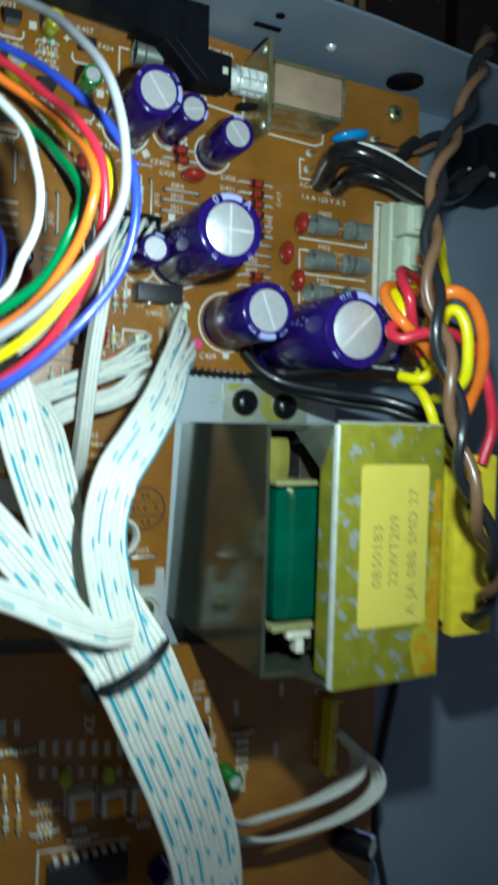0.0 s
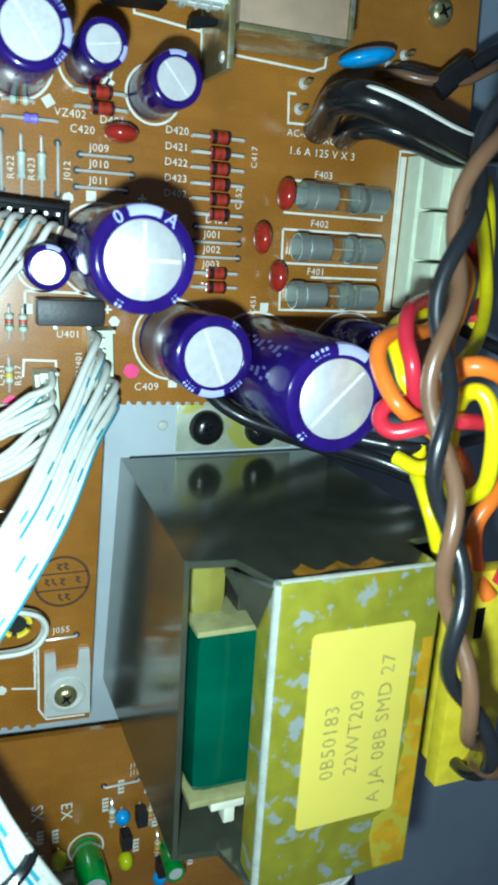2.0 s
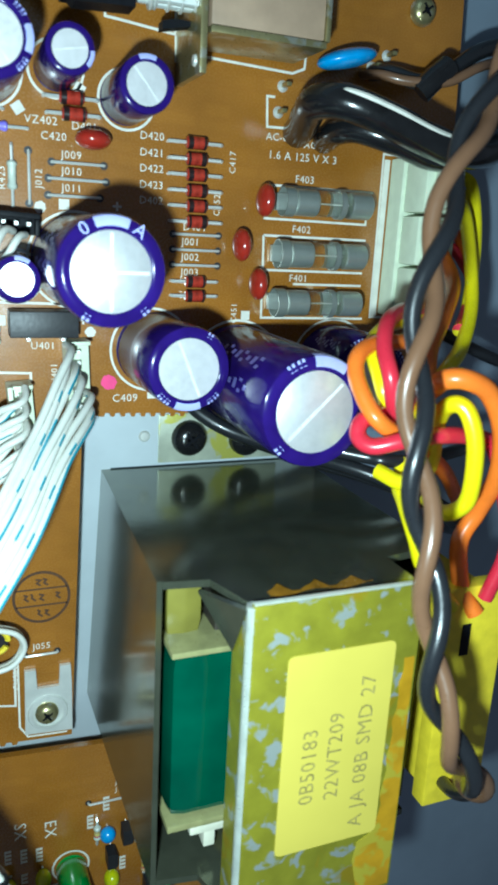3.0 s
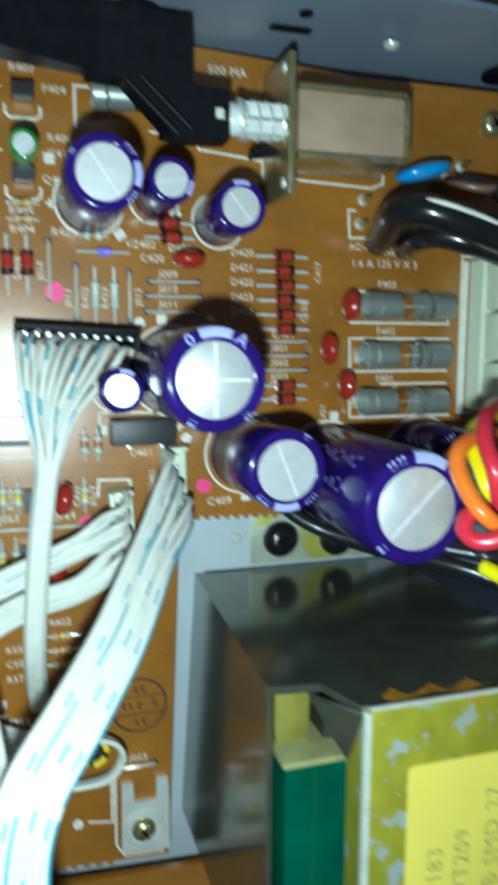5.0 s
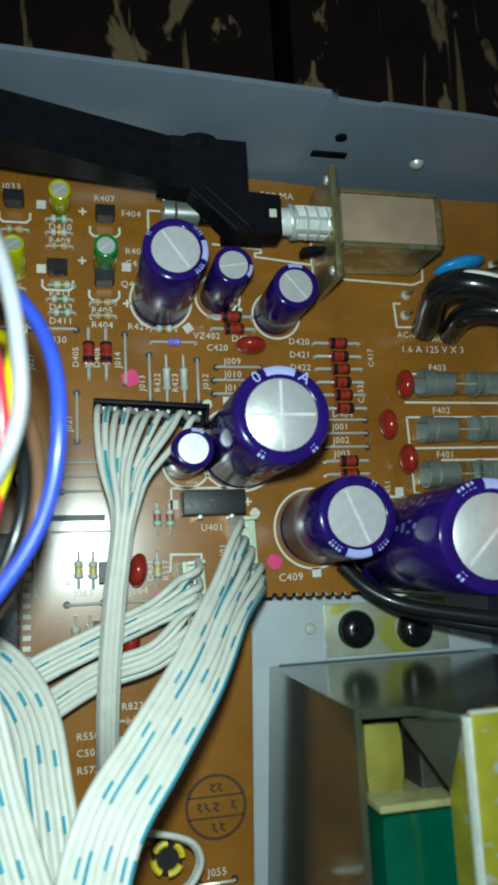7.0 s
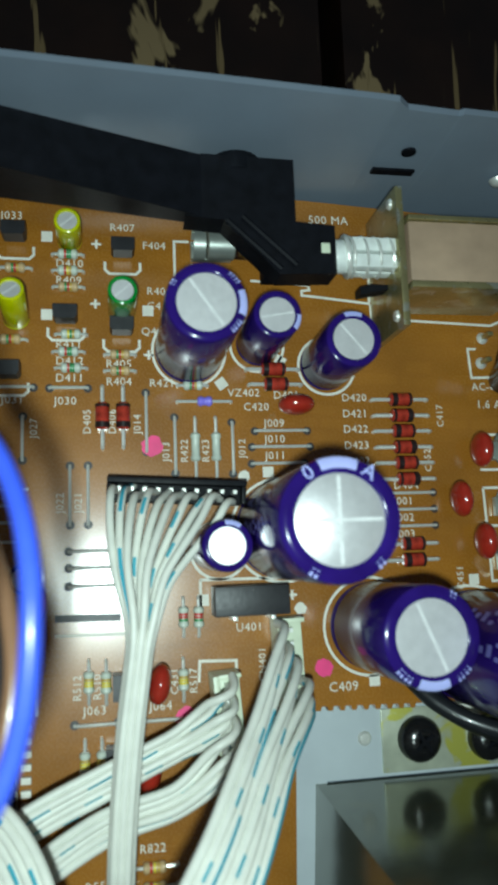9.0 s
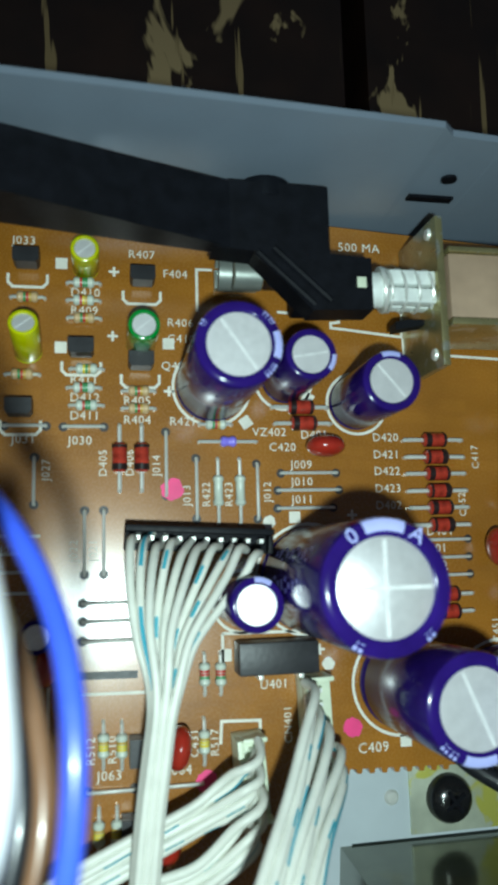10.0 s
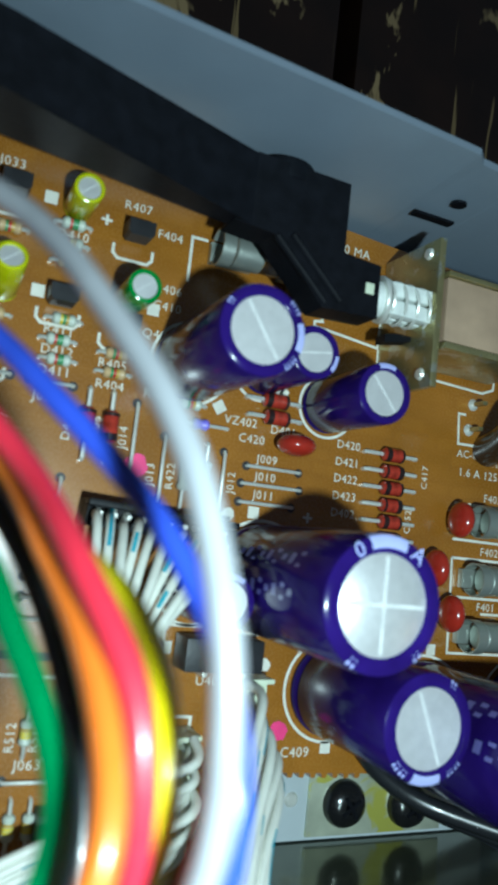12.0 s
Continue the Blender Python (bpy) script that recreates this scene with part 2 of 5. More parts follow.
def glide(points, step=10):
    """A smooth line through the points."""
    c = [Vector(p) for p in points]
    c = [2 * c[0] - c[1]] + c + [2 * c[-1] - c[-2]]
    out = []
    for i in range(1, len(c) - 2):
        p0, p1, p2, p3 = c[i - 1:i + 3]
        for k in range(step):
            u = k / step
            out.append(0.5 * (2 * p1 + (p2 - p0) * u + (2 * p0 - 5 * p1 + 4 * p2 - p3) * u * u + (3 * p1 - p0 - 3 * p2 + p3) * u ** 3))
    out.append(c[-2])
    return out


def tube(bm, line, r, seg=8, under=None):
    """A round wire along a line, with UV in millimetres along it."""
    uvl = bm.loops.layers.uv.verify()
    rings, side, run, runs = [], None, 0.0, []
    for i, p in enumerate(line):
        d = (line[min(i + 1, len(line) - 1)] - line[max(i - 1, 0)]).normalized()
        if side is None:
            side = Vector(under) if under else d.orthogonal().normalized()
        side = (side - d * side.dot(d)).normalized()
        up = d.cross(side)
        if i:
            run += (p - line[i - 1]).length
        runs.append(run)
        rings.append([bm.verts.new(p + r * (math.cos(a) * side + math.sin(a) * up)) for a in (2 * math.pi * k / seg for k in range(seg))])
    for i in range(len(rings) - 1):
        for k in range(seg):
            j = (k + 1) % seg
            f = bm.faces.new((rings[i][k], rings[i][j], rings[i + 1][j], rings[i + 1][k]))
            for l, (u, v) in zip(f.loops, ((runs[i], k), (runs[i], k + 1), (runs[i + 1], k + 1), (runs[i + 1], k))):
                l[uvl].uv = (u, v / seg)
    bm.faces.new(rings[0][::-1])
    bm.faces.new(rings[-1])
    return bm


def part(name, bm, mat, parent=None, label="", smooth=True, m=None):
    """Links a bmesh as one mesh object, under a thing or a part."""
    if m is not None:
        bmesh.ops.transform(bm, matrix=m, verts=bm.verts)
    bmesh.ops.scale(bm, vec=(MM, MM, MM), verts=bm.verts)
    bmesh.ops.recalc_face_normals(bm, faces=bm.faces)
    me = bpy.data.meshes.new(name)
    bm.to_mesh(me)
    bm.free()
    me.materials.append(mat)
    if smooth:
        me.shade_smooth()
        me.set_sharp_from_angle(angle=radians(38))
    ob = new(name, me)
    if parent is not None:
        ob.parent = parent
    return tagged(ob, label)


def thing(name, label, category, x=0, y=0, z=0, rz=0, rx=0, ry=0, group="", kind=""):
    ob = new(name)
    ob.matrix_basis = Matrix.LocRotScale((x * MM, y * MM, z * MM), Euler([radians(a) for a in (rx, ry, rz)]), None)
    return tagged(ob, label, category, group, kind)


B = bmesh.new


def writing(name, text, size, x, y, z, rz, mat, parent, align="LEFT"):
    """Flat lettering lying on a surface, as a mesh."""
    cu = bpy.data.curves.new(name, "FONT")
    cu.body, cu.size, cu.align_x, cu.align_y = text, size * MM, align, "CENTER"
    cu.space_character = 1.08
    cu.resolution_u = 2
    tmp = bpy.data.objects.new(name, cu)
    me = bpy.data.meshes.new_from_object(tmp)
    me.name = name
    bpy.data.objects.remove(tmp)
    bpy.data.curves.remove(cu)
    me.materials.clear()
    me.materials.append(mat)
    ob = new(name, me)
    ob.parent = parent
    ob.matrix_basis = pose(x * MM, y * MM, z * MM, 0, 0, rz)
    return ob


# ---- the setting ----
bm2 = B()
box(bm2, -660, 660, -570, 630, -80, -61)
table = thing("table", "dark varnished plank table top with flaked varnish", "table")
for k in range(14):
    x0 = -627 + k * 92
    bm = B()
    box(bm, x0, x0 + 87.0, -560, 620, -60, -34, 1.5)
    part("plank", bm, TABLE, table)
part("underside", bm2, TABLE, table)

chassis = thing("chassis", "blue-grey painted steel chassis with a folded rear wall", "chassis", kind="structure")
bm = B()
box(bm, -150, 130, -240, 79, -14, -12)
part("floor_sheet", bm, SHEET, chassis)
bm = B()
# the rear wall leans out a little; its rim steps down once
rim = [(-150, 35), (-58, 29.4), (4.5, 25.8), (6.5, 24.0), (15, 23.3), (15.6, 23.9), (36, 22.8), (80, 18), (130, 15)]
lo_in = [bm.verts.new((x, 78.6, -12)) for x, h in rim]
hi_in = [bm.verts.new((x, 81.2, h)) for x, h in rim]
hi_out = [bm.verts.new((x, 82.2, h)) for x, h in rim]
lo_out = [bm.verts.new((x, 79.6, -12)) for x, h in rim]
for i in range(len(rim) - 1):
    bm.faces.new((lo_in[i], lo_in[i + 1], hi_in[i + 1], hi_in[i]))
    bm.faces.new((hi_in[i], hi_in[i + 1], hi_out[i + 1], hi_out[i]))
    bm.faces.new((hi_out[i], hi_out[i + 1], lo_out[i + 1], lo_out[i]))
part("rear_wall", bm, SHEET, chassis, smooth=False)
bm = B()
box(bm, 5.6, 13.0, 79.05, 79.5, 8.6, 10.2)
part("slot", bm, BLACK, chassis, "dark punched slot")
bm = B()
lathe(bm, [(0, 0), (1.2, 0), (1.2, 0.4), (0, 0.4)], 14, turn(10.2, 80.1, 14.6, 90))
part("hole", bm, BLACK, chassis, "small dark hole")
bm = B()
lathe(bm, [(0, 1.2), (0.9, 1.0), (1.4, 0.5), (1.6, 0)], 16, turn(29.4, 79.6, 8, 90))
part("screw_head", bm, TIN, chassis, "bright screw head")
bm = B()
lathe(bm, [(0, 0.5), (5.5, 0.5), (5.5, -0.2)], 20, turn(59, 79.2, 2, 90))
part("grommet_hole", bm, BLACK, chassis, "dark oval opening")

# ---- boards ----


def bitten(a, b, n):
    """Points from a to b with small snapped-off teeth along the edge."""
    out = []
    dx, dy = (b[0] - a[0]) / n, (b[1] - a[1]) / n
    ln = math.hypot(dx, dy)
    nx, ny = -dy / ln, dx / ln
    for i in range(n):
        for u, k in ((0.0, 0), (0.45, 0), (0.55, 0.7), (0.9, 0.7)):
            out.append((a[0] + dx * (i + u) + nx * k, a[1] + dy * (i + u) + ny * k))
    return out


upper_board = thing("circuit_board", "brown phenolic circuit board with white printed legends", "circuit board")
bm = B()
outline = [(-130, 78.5), (-4, 78.0), (26, 76.2), (66, 76.2), (68, 40), (69, -9.2), (14, -9.0)]
outline += bitten((12, -9.0), (-6, -8.4), 9) + [(-9.2, -8.4), (-12.0, -79.0), (-20, -78.6)] + bitten((-22, -78.5), (-60, -75.5), 16) + [(-130, -72)]
prism(bm, outline, -1.6, 0)
part("panel", bm, BOARD, upper_board, smooth=False)
lower_board = thing("circuit_board", "brown phenolic circuit board with orange key switches", "circuit board")
bm = B()
prism(bm, [(-130, -77.0), (-53, -80.2), (2, -83.2), (57.2, -86.2), (57.8, -230), (-130, -230)], -1.6, 0)
part("panel", bm, BOARD, lower_board, smooth=False)


def stroke(bm, pts, w=0.45, z=0.06):
    """Printed lines from point to point."""
    pts = [Vector(p) for p in pts]
    shut = (pts[0] - pts[-1]).length < 1e-4
    rows = []
    for i, p in enumerate(pts):
        a = pts[i - 1] if i else (pts[-2] if shut else None)
        c = pts[i + 1] if i + 1 < len(pts) else (pts[1] if shut else None)
        d0 = (p - a).normalized() if a is not None else (c - p).normalized()
        d1 = (c - p).normalized() if c is not None else d0
        n = Vector((-(d0 + d1).y, (d0 + d1).x)).normalized()
        k = min(2.0, 1 / max(0.3, n.dot(Vector((-d0.y, d0.x))))) * w / 2
        rows.append((bm.verts.new((p.x - n.x * k, p.y - n.y * k, z)), bm.verts.new((p.x + n.x * k, p.y + n.y * k, z))))
    for a, c in zip(rows, rows[1:]):
        bm.faces.new((a[0], c[0], c[1], a[1]))


def arc(cx, cy, r, a0, a1, n=24):
    return [(cx + r * math.cos(radians(a0 + (a1 - a0) * i / n)), cy + r * math.sin(radians(a0 + (a1 - a0) * i / n))) for i in range(n + 1)]


def printed(board, pts, w=0.45, mat=None, name="legend_line", z=0.06):
    bm = B()
    stroke(bm, pts, w, z)
    return part(name, bm, mat or SILK, board, smooth=False)


def legend(board, text, x, y, rz=0, size=2.0):
    return writing("legend_text", text, size * 0.86, x, y, 0.07, rz, SILK, board)


def ring(board, cx, cy, r, w=0.45, a0=0, a1=360):
    """A printed ring or arc as one clean band."""
    bm = B()
    n = 40
    ins = [bm.verts.new((x, y, 0.06)) for x, y in arc(cx, cy, r - w / 2, a0, a1, n)]
    outs = [bm.verts.new((x, y, 0.06)) for x, y in arc(cx, cy, r + w / 2, a0, a1, n)]
    for i in range(n):
        bm.faces.new((ins[i], outs[i], outs[i + 1], ins[i + 1]))
    return part("legend_ring", bm, SILK, board, smooth=False)


def dot(board, x, y, r, mat, name="ink_dot"):
    bm = B()
    pts = arc(x, y, r, 0, 360, 20)[:-1]
    pts = [(px + random.uniform(-0.12, 0.12) * r, py + random.uniform(-0.12, 0.12) * r) for px, py in pts]
    bm.faces.new([bm.verts.new((px, py, 0.08)) for px, py in pts])
    return part(name, bm, mat, board, smooth=False)


# ---- electrolytic capacitors ----


def can(x, y, r, h, sleeve, label, vent=45, stripe=200, lean=(0, 0), marks=True, cross=False, name="electrolytic_capacitor"):
    c = thing(name, label, "capacitor", x, y, 0, rx=lean[0], ry=lean[1])
    e = 0.09 * r
    bm = B()
    lathe(bm, [(0, 0.1), (r * 0.92, 0.1), (r, 0.5), (r, h * 0.075), (r * 0.965, h * 0.09), (r, h * 0.105), (r, h - 1.6 * e), (r * 0.97, h - 0.5 * e), (r * 0.88, h), (r * 0.78, h + 0.02), (r * 0.74, h - 0.12), (r * 0.725, h - 0.35)], 40)
    part("sleeve", bm, sleeve, c)
    bm = B()
    lathe(bm, [(0, h - 0.28), (r * 0.72, h - 0.28), (r * 0.74, h - 0.4)], 40)
    top = part("can_top", bm, ALU, c, "bare aluminium top")
    bm = B()
    w = 0.028 * r
    for a in ((vent, vent + 90) if cross else (vent,)):
        d = Vector((math.cos(radians(a)), math.sin(radians(a)), 0))
        n = Vector((-d.y, d.x, 0))
        q = [d * r * 0.68 * i + n * w * j for i, j in ((-1, -1), (1, -1), (1, 1), (-1, 1))]
        bm.faces.new([bm.verts.new((p.x, p.y, h - 0.2 + (0.02 if a == vent else 0))) for p in q])
    part("score", bm, SCORE, top, "pressed score line", smooth=False)
    # printed polarity stripe: narrow down the side, wide on the shoulder
    for nm, prof, half in (("polarity_stripe", [(r * 1.004, h * 0.12), (r * 1.004, h - 1.7 * e)], 7), ("polarity_patch", [(r * 1.004, h - 1.6 * e), (r * 0.978, h - 0.5 * e), (r * 0.89, h + 0.04), (r * 0.80, h + 0.06)], 20)):
        if r < 3.2:
            continue
        bm = B()
        cols = []
        for i in range(7):
            a = radians(stripe - half + 2 * half * i / 6)
            cols.append([bm.verts.new((q * math.cos(a), q * math.sin(a), z)) for q, z in prof])
        for p, q in zip(cols, cols[1:]):
            for k in range(len(prof) - 1):
                bm.faces.new((p[k], q[k], q[k + 1], p[k + 1]))
        part(nm, bm, SLEEVE_PRINT, c, "pale lavender print")
    if r > 5:
        for off in ((150, 222) if cross else (36, 48, -34, -46, 150)):
            bm = B()
            for s in (-1, 1):
                a0, a1 = radians(stripe + off + s * 1.2), radians(stripe + off + s * 4.2)
                bm.faces.new([bm.verts.new((q * math.cos(a), q * math.sin(a), z)) for a, q, z in ((a0, r * 0.975, h - 0.45 * e), (a1, r * 0.975, h - 0.45 * e), (a1, r * 0.85, h + 0.045), (a0, r * 0.85, h + 0.045))])
            part("shoulder_mark", bm, SLEEVE_PRINT, c, smooth=False)
    if marks and r > 5:
        bm = B()
        for line in range(2):
            for k in range(9):
                a0 = radians(stripe + 60 + 30 * line)
                z0 = h * 0.25 + k * h * 0.062
                w = r * 0.05 + r * 0.04 * ((k * 7 + line) % 3)
                da = w / r
                q = [(a0 - da, z0), (a0 + da, z0), (a0 + da, z0 + h * 0.035), (a0 - da, z0 + h * 0.035)]
                bm.faces.new([bm.verts.new((r * 1.004 * math.cos(a), r * 1.004 * math.sin(a), z)) for a, z in q])
        part("print_mark", bm, SLEEVE_TEXT, c, smooth=False)
    return c


PURPLE = "glossy purple-sleeved electrolytic capacitor with a bare metal top"
big = can(-10.2, 20.0, 8.0, 33, SLEEVE, "largest glossy purple electrolytic capacitor beside a small one", 90, 90, cross=True)
for glyph, a in (("0", 124), ("A", 56)):
    writing("shoulder_letter", glyph, 2.7, 7.0 * math.cos(radians(a)), 7.0 * math.sin(radians(a)), 33.1, a - 90, SLEEVE_PRINT, big, "CENTER")
can(-21.8, 17.5, 3.7, 16.4, SLEEVE, "small purple electrolytic capacitor against a large one", 60, 75, marks=False)
can(4.1, 3.9, 7.1, 24.4, SLEEVE, PURPLE, 112, 268, lean=(-1.0, 0.6))
can(21.1, -0.3, 9.2, 38, SLEEVE, "tallest purple electrolytic capacitor beside the transformer", 45, 75)
can(43.0, 0.6, 8.4, 17, SLEEVE, "purple electrolytic capacitor half hidden under wires", 45, 75)
can(-24.9, 50.2, 5.7, 25, SLEEVE, PURPLE, 125, 0)
can(-13.3, 51.3, 3.7, 17, SLEEVE, "small purple electrolytic capacitor in a row of three", 10, -20, marks=False)
can(-1.6, 47.8, 4.4, 16.8, SLEEVE, "medium purple electrolytic capacitor in a row of three", 130, 90, marks=False)
for cx, cy, r in ((-24.9, 50.2, 6.1), (-13.3, 51.3, 4.6), (-1.2, 47.8, 5.0), (-20.8, 17.0, 4.6), (4.0, 3.8, 7.9), (21.5, -0.3, 9.9), (43, 1, 9.0), (-10.2, 20, 8.5)):
    ring(upper_board, cx, cy, r)
can(-35.9, 56.8, 2.3, 10.5, GRNCAP, "small green-sleeved electrolytic capacitor", 40, 300, marks=False)
can(-44.3, 68.8, 2.05, 8, YELCAP, "small lime-yellow electrolytic capacitor", 40, 300, marks=False)
can(-52.7, 55.0, 2.1, 9, YELCAP, "small lime-yellow electrolytic capacitor tilted on its leads", 40, 300, lean=(-14, 0), marks=False)
can(-12.6, -113.6, 3.4, 12, GRNCAP, "green-sleeved electrolytic capacitor on the lower board", 40, 300, marks=False)
ring(lower_board, -12.6, -113.6, 4.0)
can(6.6, -118.5, 2.2, 9, GRNCAP, "small green-sleeved capacitor beside the transformer", 40, 300, marks=False)
can(-11, -142, 3.6, 10, SLEEVE, "purple electrolytic capacitor on the lower board", 40, 90, marks=False)
can(45, -146, 3.8, 12, BLACK, "black electrolytic capacitor beside a ribbon cable", 40, 90, lean=(0, 30), marks=False)

# ---- transformer ----
tr = thing("transformer", "mains transformer in a dull steel shell with a yellow zinc strap", "transformer")
TX0, TX1, TY0, TY1 = -5.2, 42.4, -77.0, -22.4
# side walls of the shell: long sides rise higher where the strap folds over
for y0, y1 in ((TY1 - 1.2, TY1), (TY0, TY0 + 1.2)):
    foot_x = TX0 + 2.5 if y1 == TY1 else TX0 - 0.8
    pts = [(foot_x, -11.9), (TX1, -11.9), (TX1, 44), (31.6, 46), (31.6, 55.4), (4.6, 55.4), (1.6, 46.4), (TX0, 45.5)]
    bm = B()
    tilt = 1.1 if y1 == TY1 else 0.0
    a = [bm.verts.new((x, y0 - tilt * (55.4 - z) / 67.3, z)) for x, z in pts]
    b = [bm.verts.new((x, y1 - tilt * (55.4 - z) / 67.3, z)) for x, z in pts]
    bm.faces.new(a)
    bm.faces.new(b[::-1])
    for i in range(len(pts)):
        j = (i + 1) % len(pts)
        bm.faces.new((a[i], b[i], b[j], a[j]))
    part("side_plate", bm, SHELL, tr, smooth=False)
# the end plate leans: its foot stands further in at the front
bm = B()
rows = []
for k in range(9):
    u = k / 8
    for z, x, lean in ((-11.9, TX0 - 0.8 + 3.3 * u, 1.1), (45.2, TX0, 0.15)):
        y = TY0 + (TY1 - lean - TY0) * u
        rows.append((bm.verts.new((x - 0.9, y, z)), bm.verts.new((x, y, z))))
for k in range(8):
    (a0, a1), (b0, b1), (c0, c1), (d0, d1) = rows[2 * k], rows[2 * k + 1], rows[2 * k + 2], rows[2 * k + 3]
    bm.faces.new((a0, c0, d0, b0))
    bm.faces.new((a1, b1, d1, c1))
    bm.faces.new((b0, d0, d1, b1))
    bm.faces.new((a0, a1, c1, c0))
for p, q in (rows[:2], rows[-2:]):
    bm.faces.new((p[0], q[0], q[1], p[1]))
part("end_plate", bm, SHELL, tr)
bm = B()
box(bm, TX1, TX1 + 1.0, TY0 + 2, TY1 - 2, -11.9, 42, 0.25)
part("end_plate", bm, SHELL, tr, smooth=False)
bm = B()
box(bm, 4.4, 31.8, TY0 - 0.4, TY1 + 0.4, 55.5, 57.0, 0.6)
strap = part("strap_plate", bm, ZINC, tr, "blotchy yellow zinc-plated plate")
bm = B()
tube(bm, [Vector((4.9, TY0, 55.75)), Vector((4.9, TY1, 55.75))], 1.12, 12)
tube(bm, [Vector((4.6, TY1 + 0.1, 56.2)), Vector((31.7, TY1 + 0.1, 56.2))], 0.6, 8)
part("rolled_edge", bm, EDGE, strap, "bent edge, coloured paler for its highlight")
bm = B()
box(bm, 4.0, 5.4, TY0 + 2, TY1 - 2, 50.5, 55.5)
part("strap_flange", bm, ZINC, strap, smooth=False)
bm = B()
prism(bm, [(x, y) for cx, cy, a in ((26.6, -31.6, 0), (11.0, -31.6, 90), (11.0, -64.0, 180), (26.6, -64.0, 270)) for x, y in arc(cx, cy, 1.0, a, a + 90, 4)], 57.02, 57.14)
sticker = part("sticker", bm, STICKER, tr, "yellow paper label with printed codes")
for text, x in (("0B50183", 14.6), ("22WT209", 18.8), ("A JA 08B SMD 27", 23.6)):
    writing("printed_code", text, 3.5, x, -56.5 if len(text) < 9 else -63, 57.22, 90, INK, sticker)
# core steel; its dark colour also carries the shade inside the opening
bm = B()
box(bm, 5.0, 31, TY0 + 3, TY1 - 3, 14, 40, 0.3)
part("core", bm, material("shaded_lamination_steel", (0.045, 0.038, 0.030), 0.5, metal=0.3, var=0.3, scale=200), tr, "stacked steel laminations, coloured dark for the shaded opening", smooth=False)
bm = B()
flap = [(4.3, TY1 - 0.5, 55.3), (4.3, TY1 - 9.5, 50.5), (0.2, TY1 - 1.6, 46.0)]
lo_v = [bm.verts.new(p) for p in flap]
hi_v = [bm.verts.new((x - 0.5, y - 0.2, z + 0.6)) for x, y, z in flap]
bm.faces.new(lo_v[::-1])
bm.faces.new(hi_v)
for k in range(3):
    bm.faces.new((lo_v[k], lo_v[(k + 1) % 3], hi_v[(k + 1) % 3], hi_v[k]))
part("corner_flap", bm, SHELL, tr, "folded steel corner flap", smooth=False)
bm = B()
box(bm, -3.4, 12, -66, -36, 5, 44.5, 3.0)
part("winding", bm, TAPE, tr, "winding wrapped in shiny green tape")
bm = B()
box(bm, -3.4, 3.4, -35.8, -25, 26, 40, 3.0)
part("winding_end", bm, YTAPE, tr, "amber taped winding end")
bm = B()
box(bm, -3.4, 8, -35.9, -34.9, 28, 45, 0.2)
part("bobbin_flange", bm, AMBER, tr, "amber bobbin flange")
bm = B()
box(bm, -3.4, 8, -67.6, -66.4, 28, 45, 0.2)
part("bobbin_flange", bm, AMBER, tr, "amber bobbin flange")
bm = B()
box(bm, 0.6, 6.6, -69.6, -67.8, 42.5, 44.5, 0.3)
box(bm, 3.2, 5.2, -73.0, -69.6, 41, 44, 0.3)
part("coil_clip", bm, IVORY, tr, "white plastic coil clip")
bm = B()
box(bm, 43.6, 56, -72.5, -29, 44.5, 48.0, 0.4)
box(bm, 44.5, 54, -70, -31, 10, 44.5, 0.4)
bobbin = part("terminal_block", bm, YPLAST, tr, "yellow plastic terminal side")
bm = B()
box(bm, 47, 48.8, -42, -36, 47.8, 48.12)
part("terminal_slot", bm, BLACK, bobbin, smooth=False)
bm = B()
low = [(8 + 1.2 * k, 52.6 - 0.8 * math.sin(k * 1.3) - (1.6 if k % 5 == 2 else 0)) for k in range(15)]
high = [(8 + 1.2 * k, 54.0 + 0.5 * math.sin(k * 0.8)) for k in range(15)]
lo_v = [bm.verts.new((x, TY1 + 0.06, z)) for x, z in low]
hi_v = [bm.verts.new((x, TY1 + 0.06, z)) for x, z in high]
for k in range(14):
    bm.faces.new((lo_v[k], lo_v[k + 1], hi_v[k + 1], hi_v[k]))
part("varnish_run", bm, VARNISH, tr, "brown varnish run")
bm = B()
prism(bm, [(29.4 - 0.12 * k + 0.3 * math.sin(k * 2.2), -34 - 2.2 * k) for k in range(15)] + [(24.5, -66.5), (24.0, -70), (25.4, -76.6)] + [(31.2, -76.6), (31.4, -60), (31.2, -34)], 57.01, 57.05)
part("orange_stain", bm, VARNISH_THIN, tr, "orange varnish stain", smooth=False)
# foot plate in front of the shell
foot = thing("foot_plate", "bright steel transformer foot plate held by black screws", "metal plate")
bm = B()
prism(bm, [(-78, -90), (-1.6, -90), (-1.6, -23.2), (47, -23.2), (47, -10.2), (-14.5, -10.2), (-14.5, -74), (-78, -74)], -11.95, -11.2)
part("plate", bm, PLATE, foot)
bm = B()
box(bm, 8.6, 36.5, -22.6, -11.8, -11.15, -10.6, 0.2)
part("yellowed_pad", bm, blotched("yellowed_sheet", (0.50, 0.53, 0.42), (0.52, 0.50, 0.10), 0.56, 160, 0.35, 0.4), foot, "yellowed plated pad")
for x, y in ((5.6, -16.6), (38.6, -18.6)):
    bm = B()
    lathe(bm, [(0, 0.5), (0.9, 0.4), (1.3, 0)], 14, turn(x, y, -11.2))
    part("rivet", bm, TIN, foot)


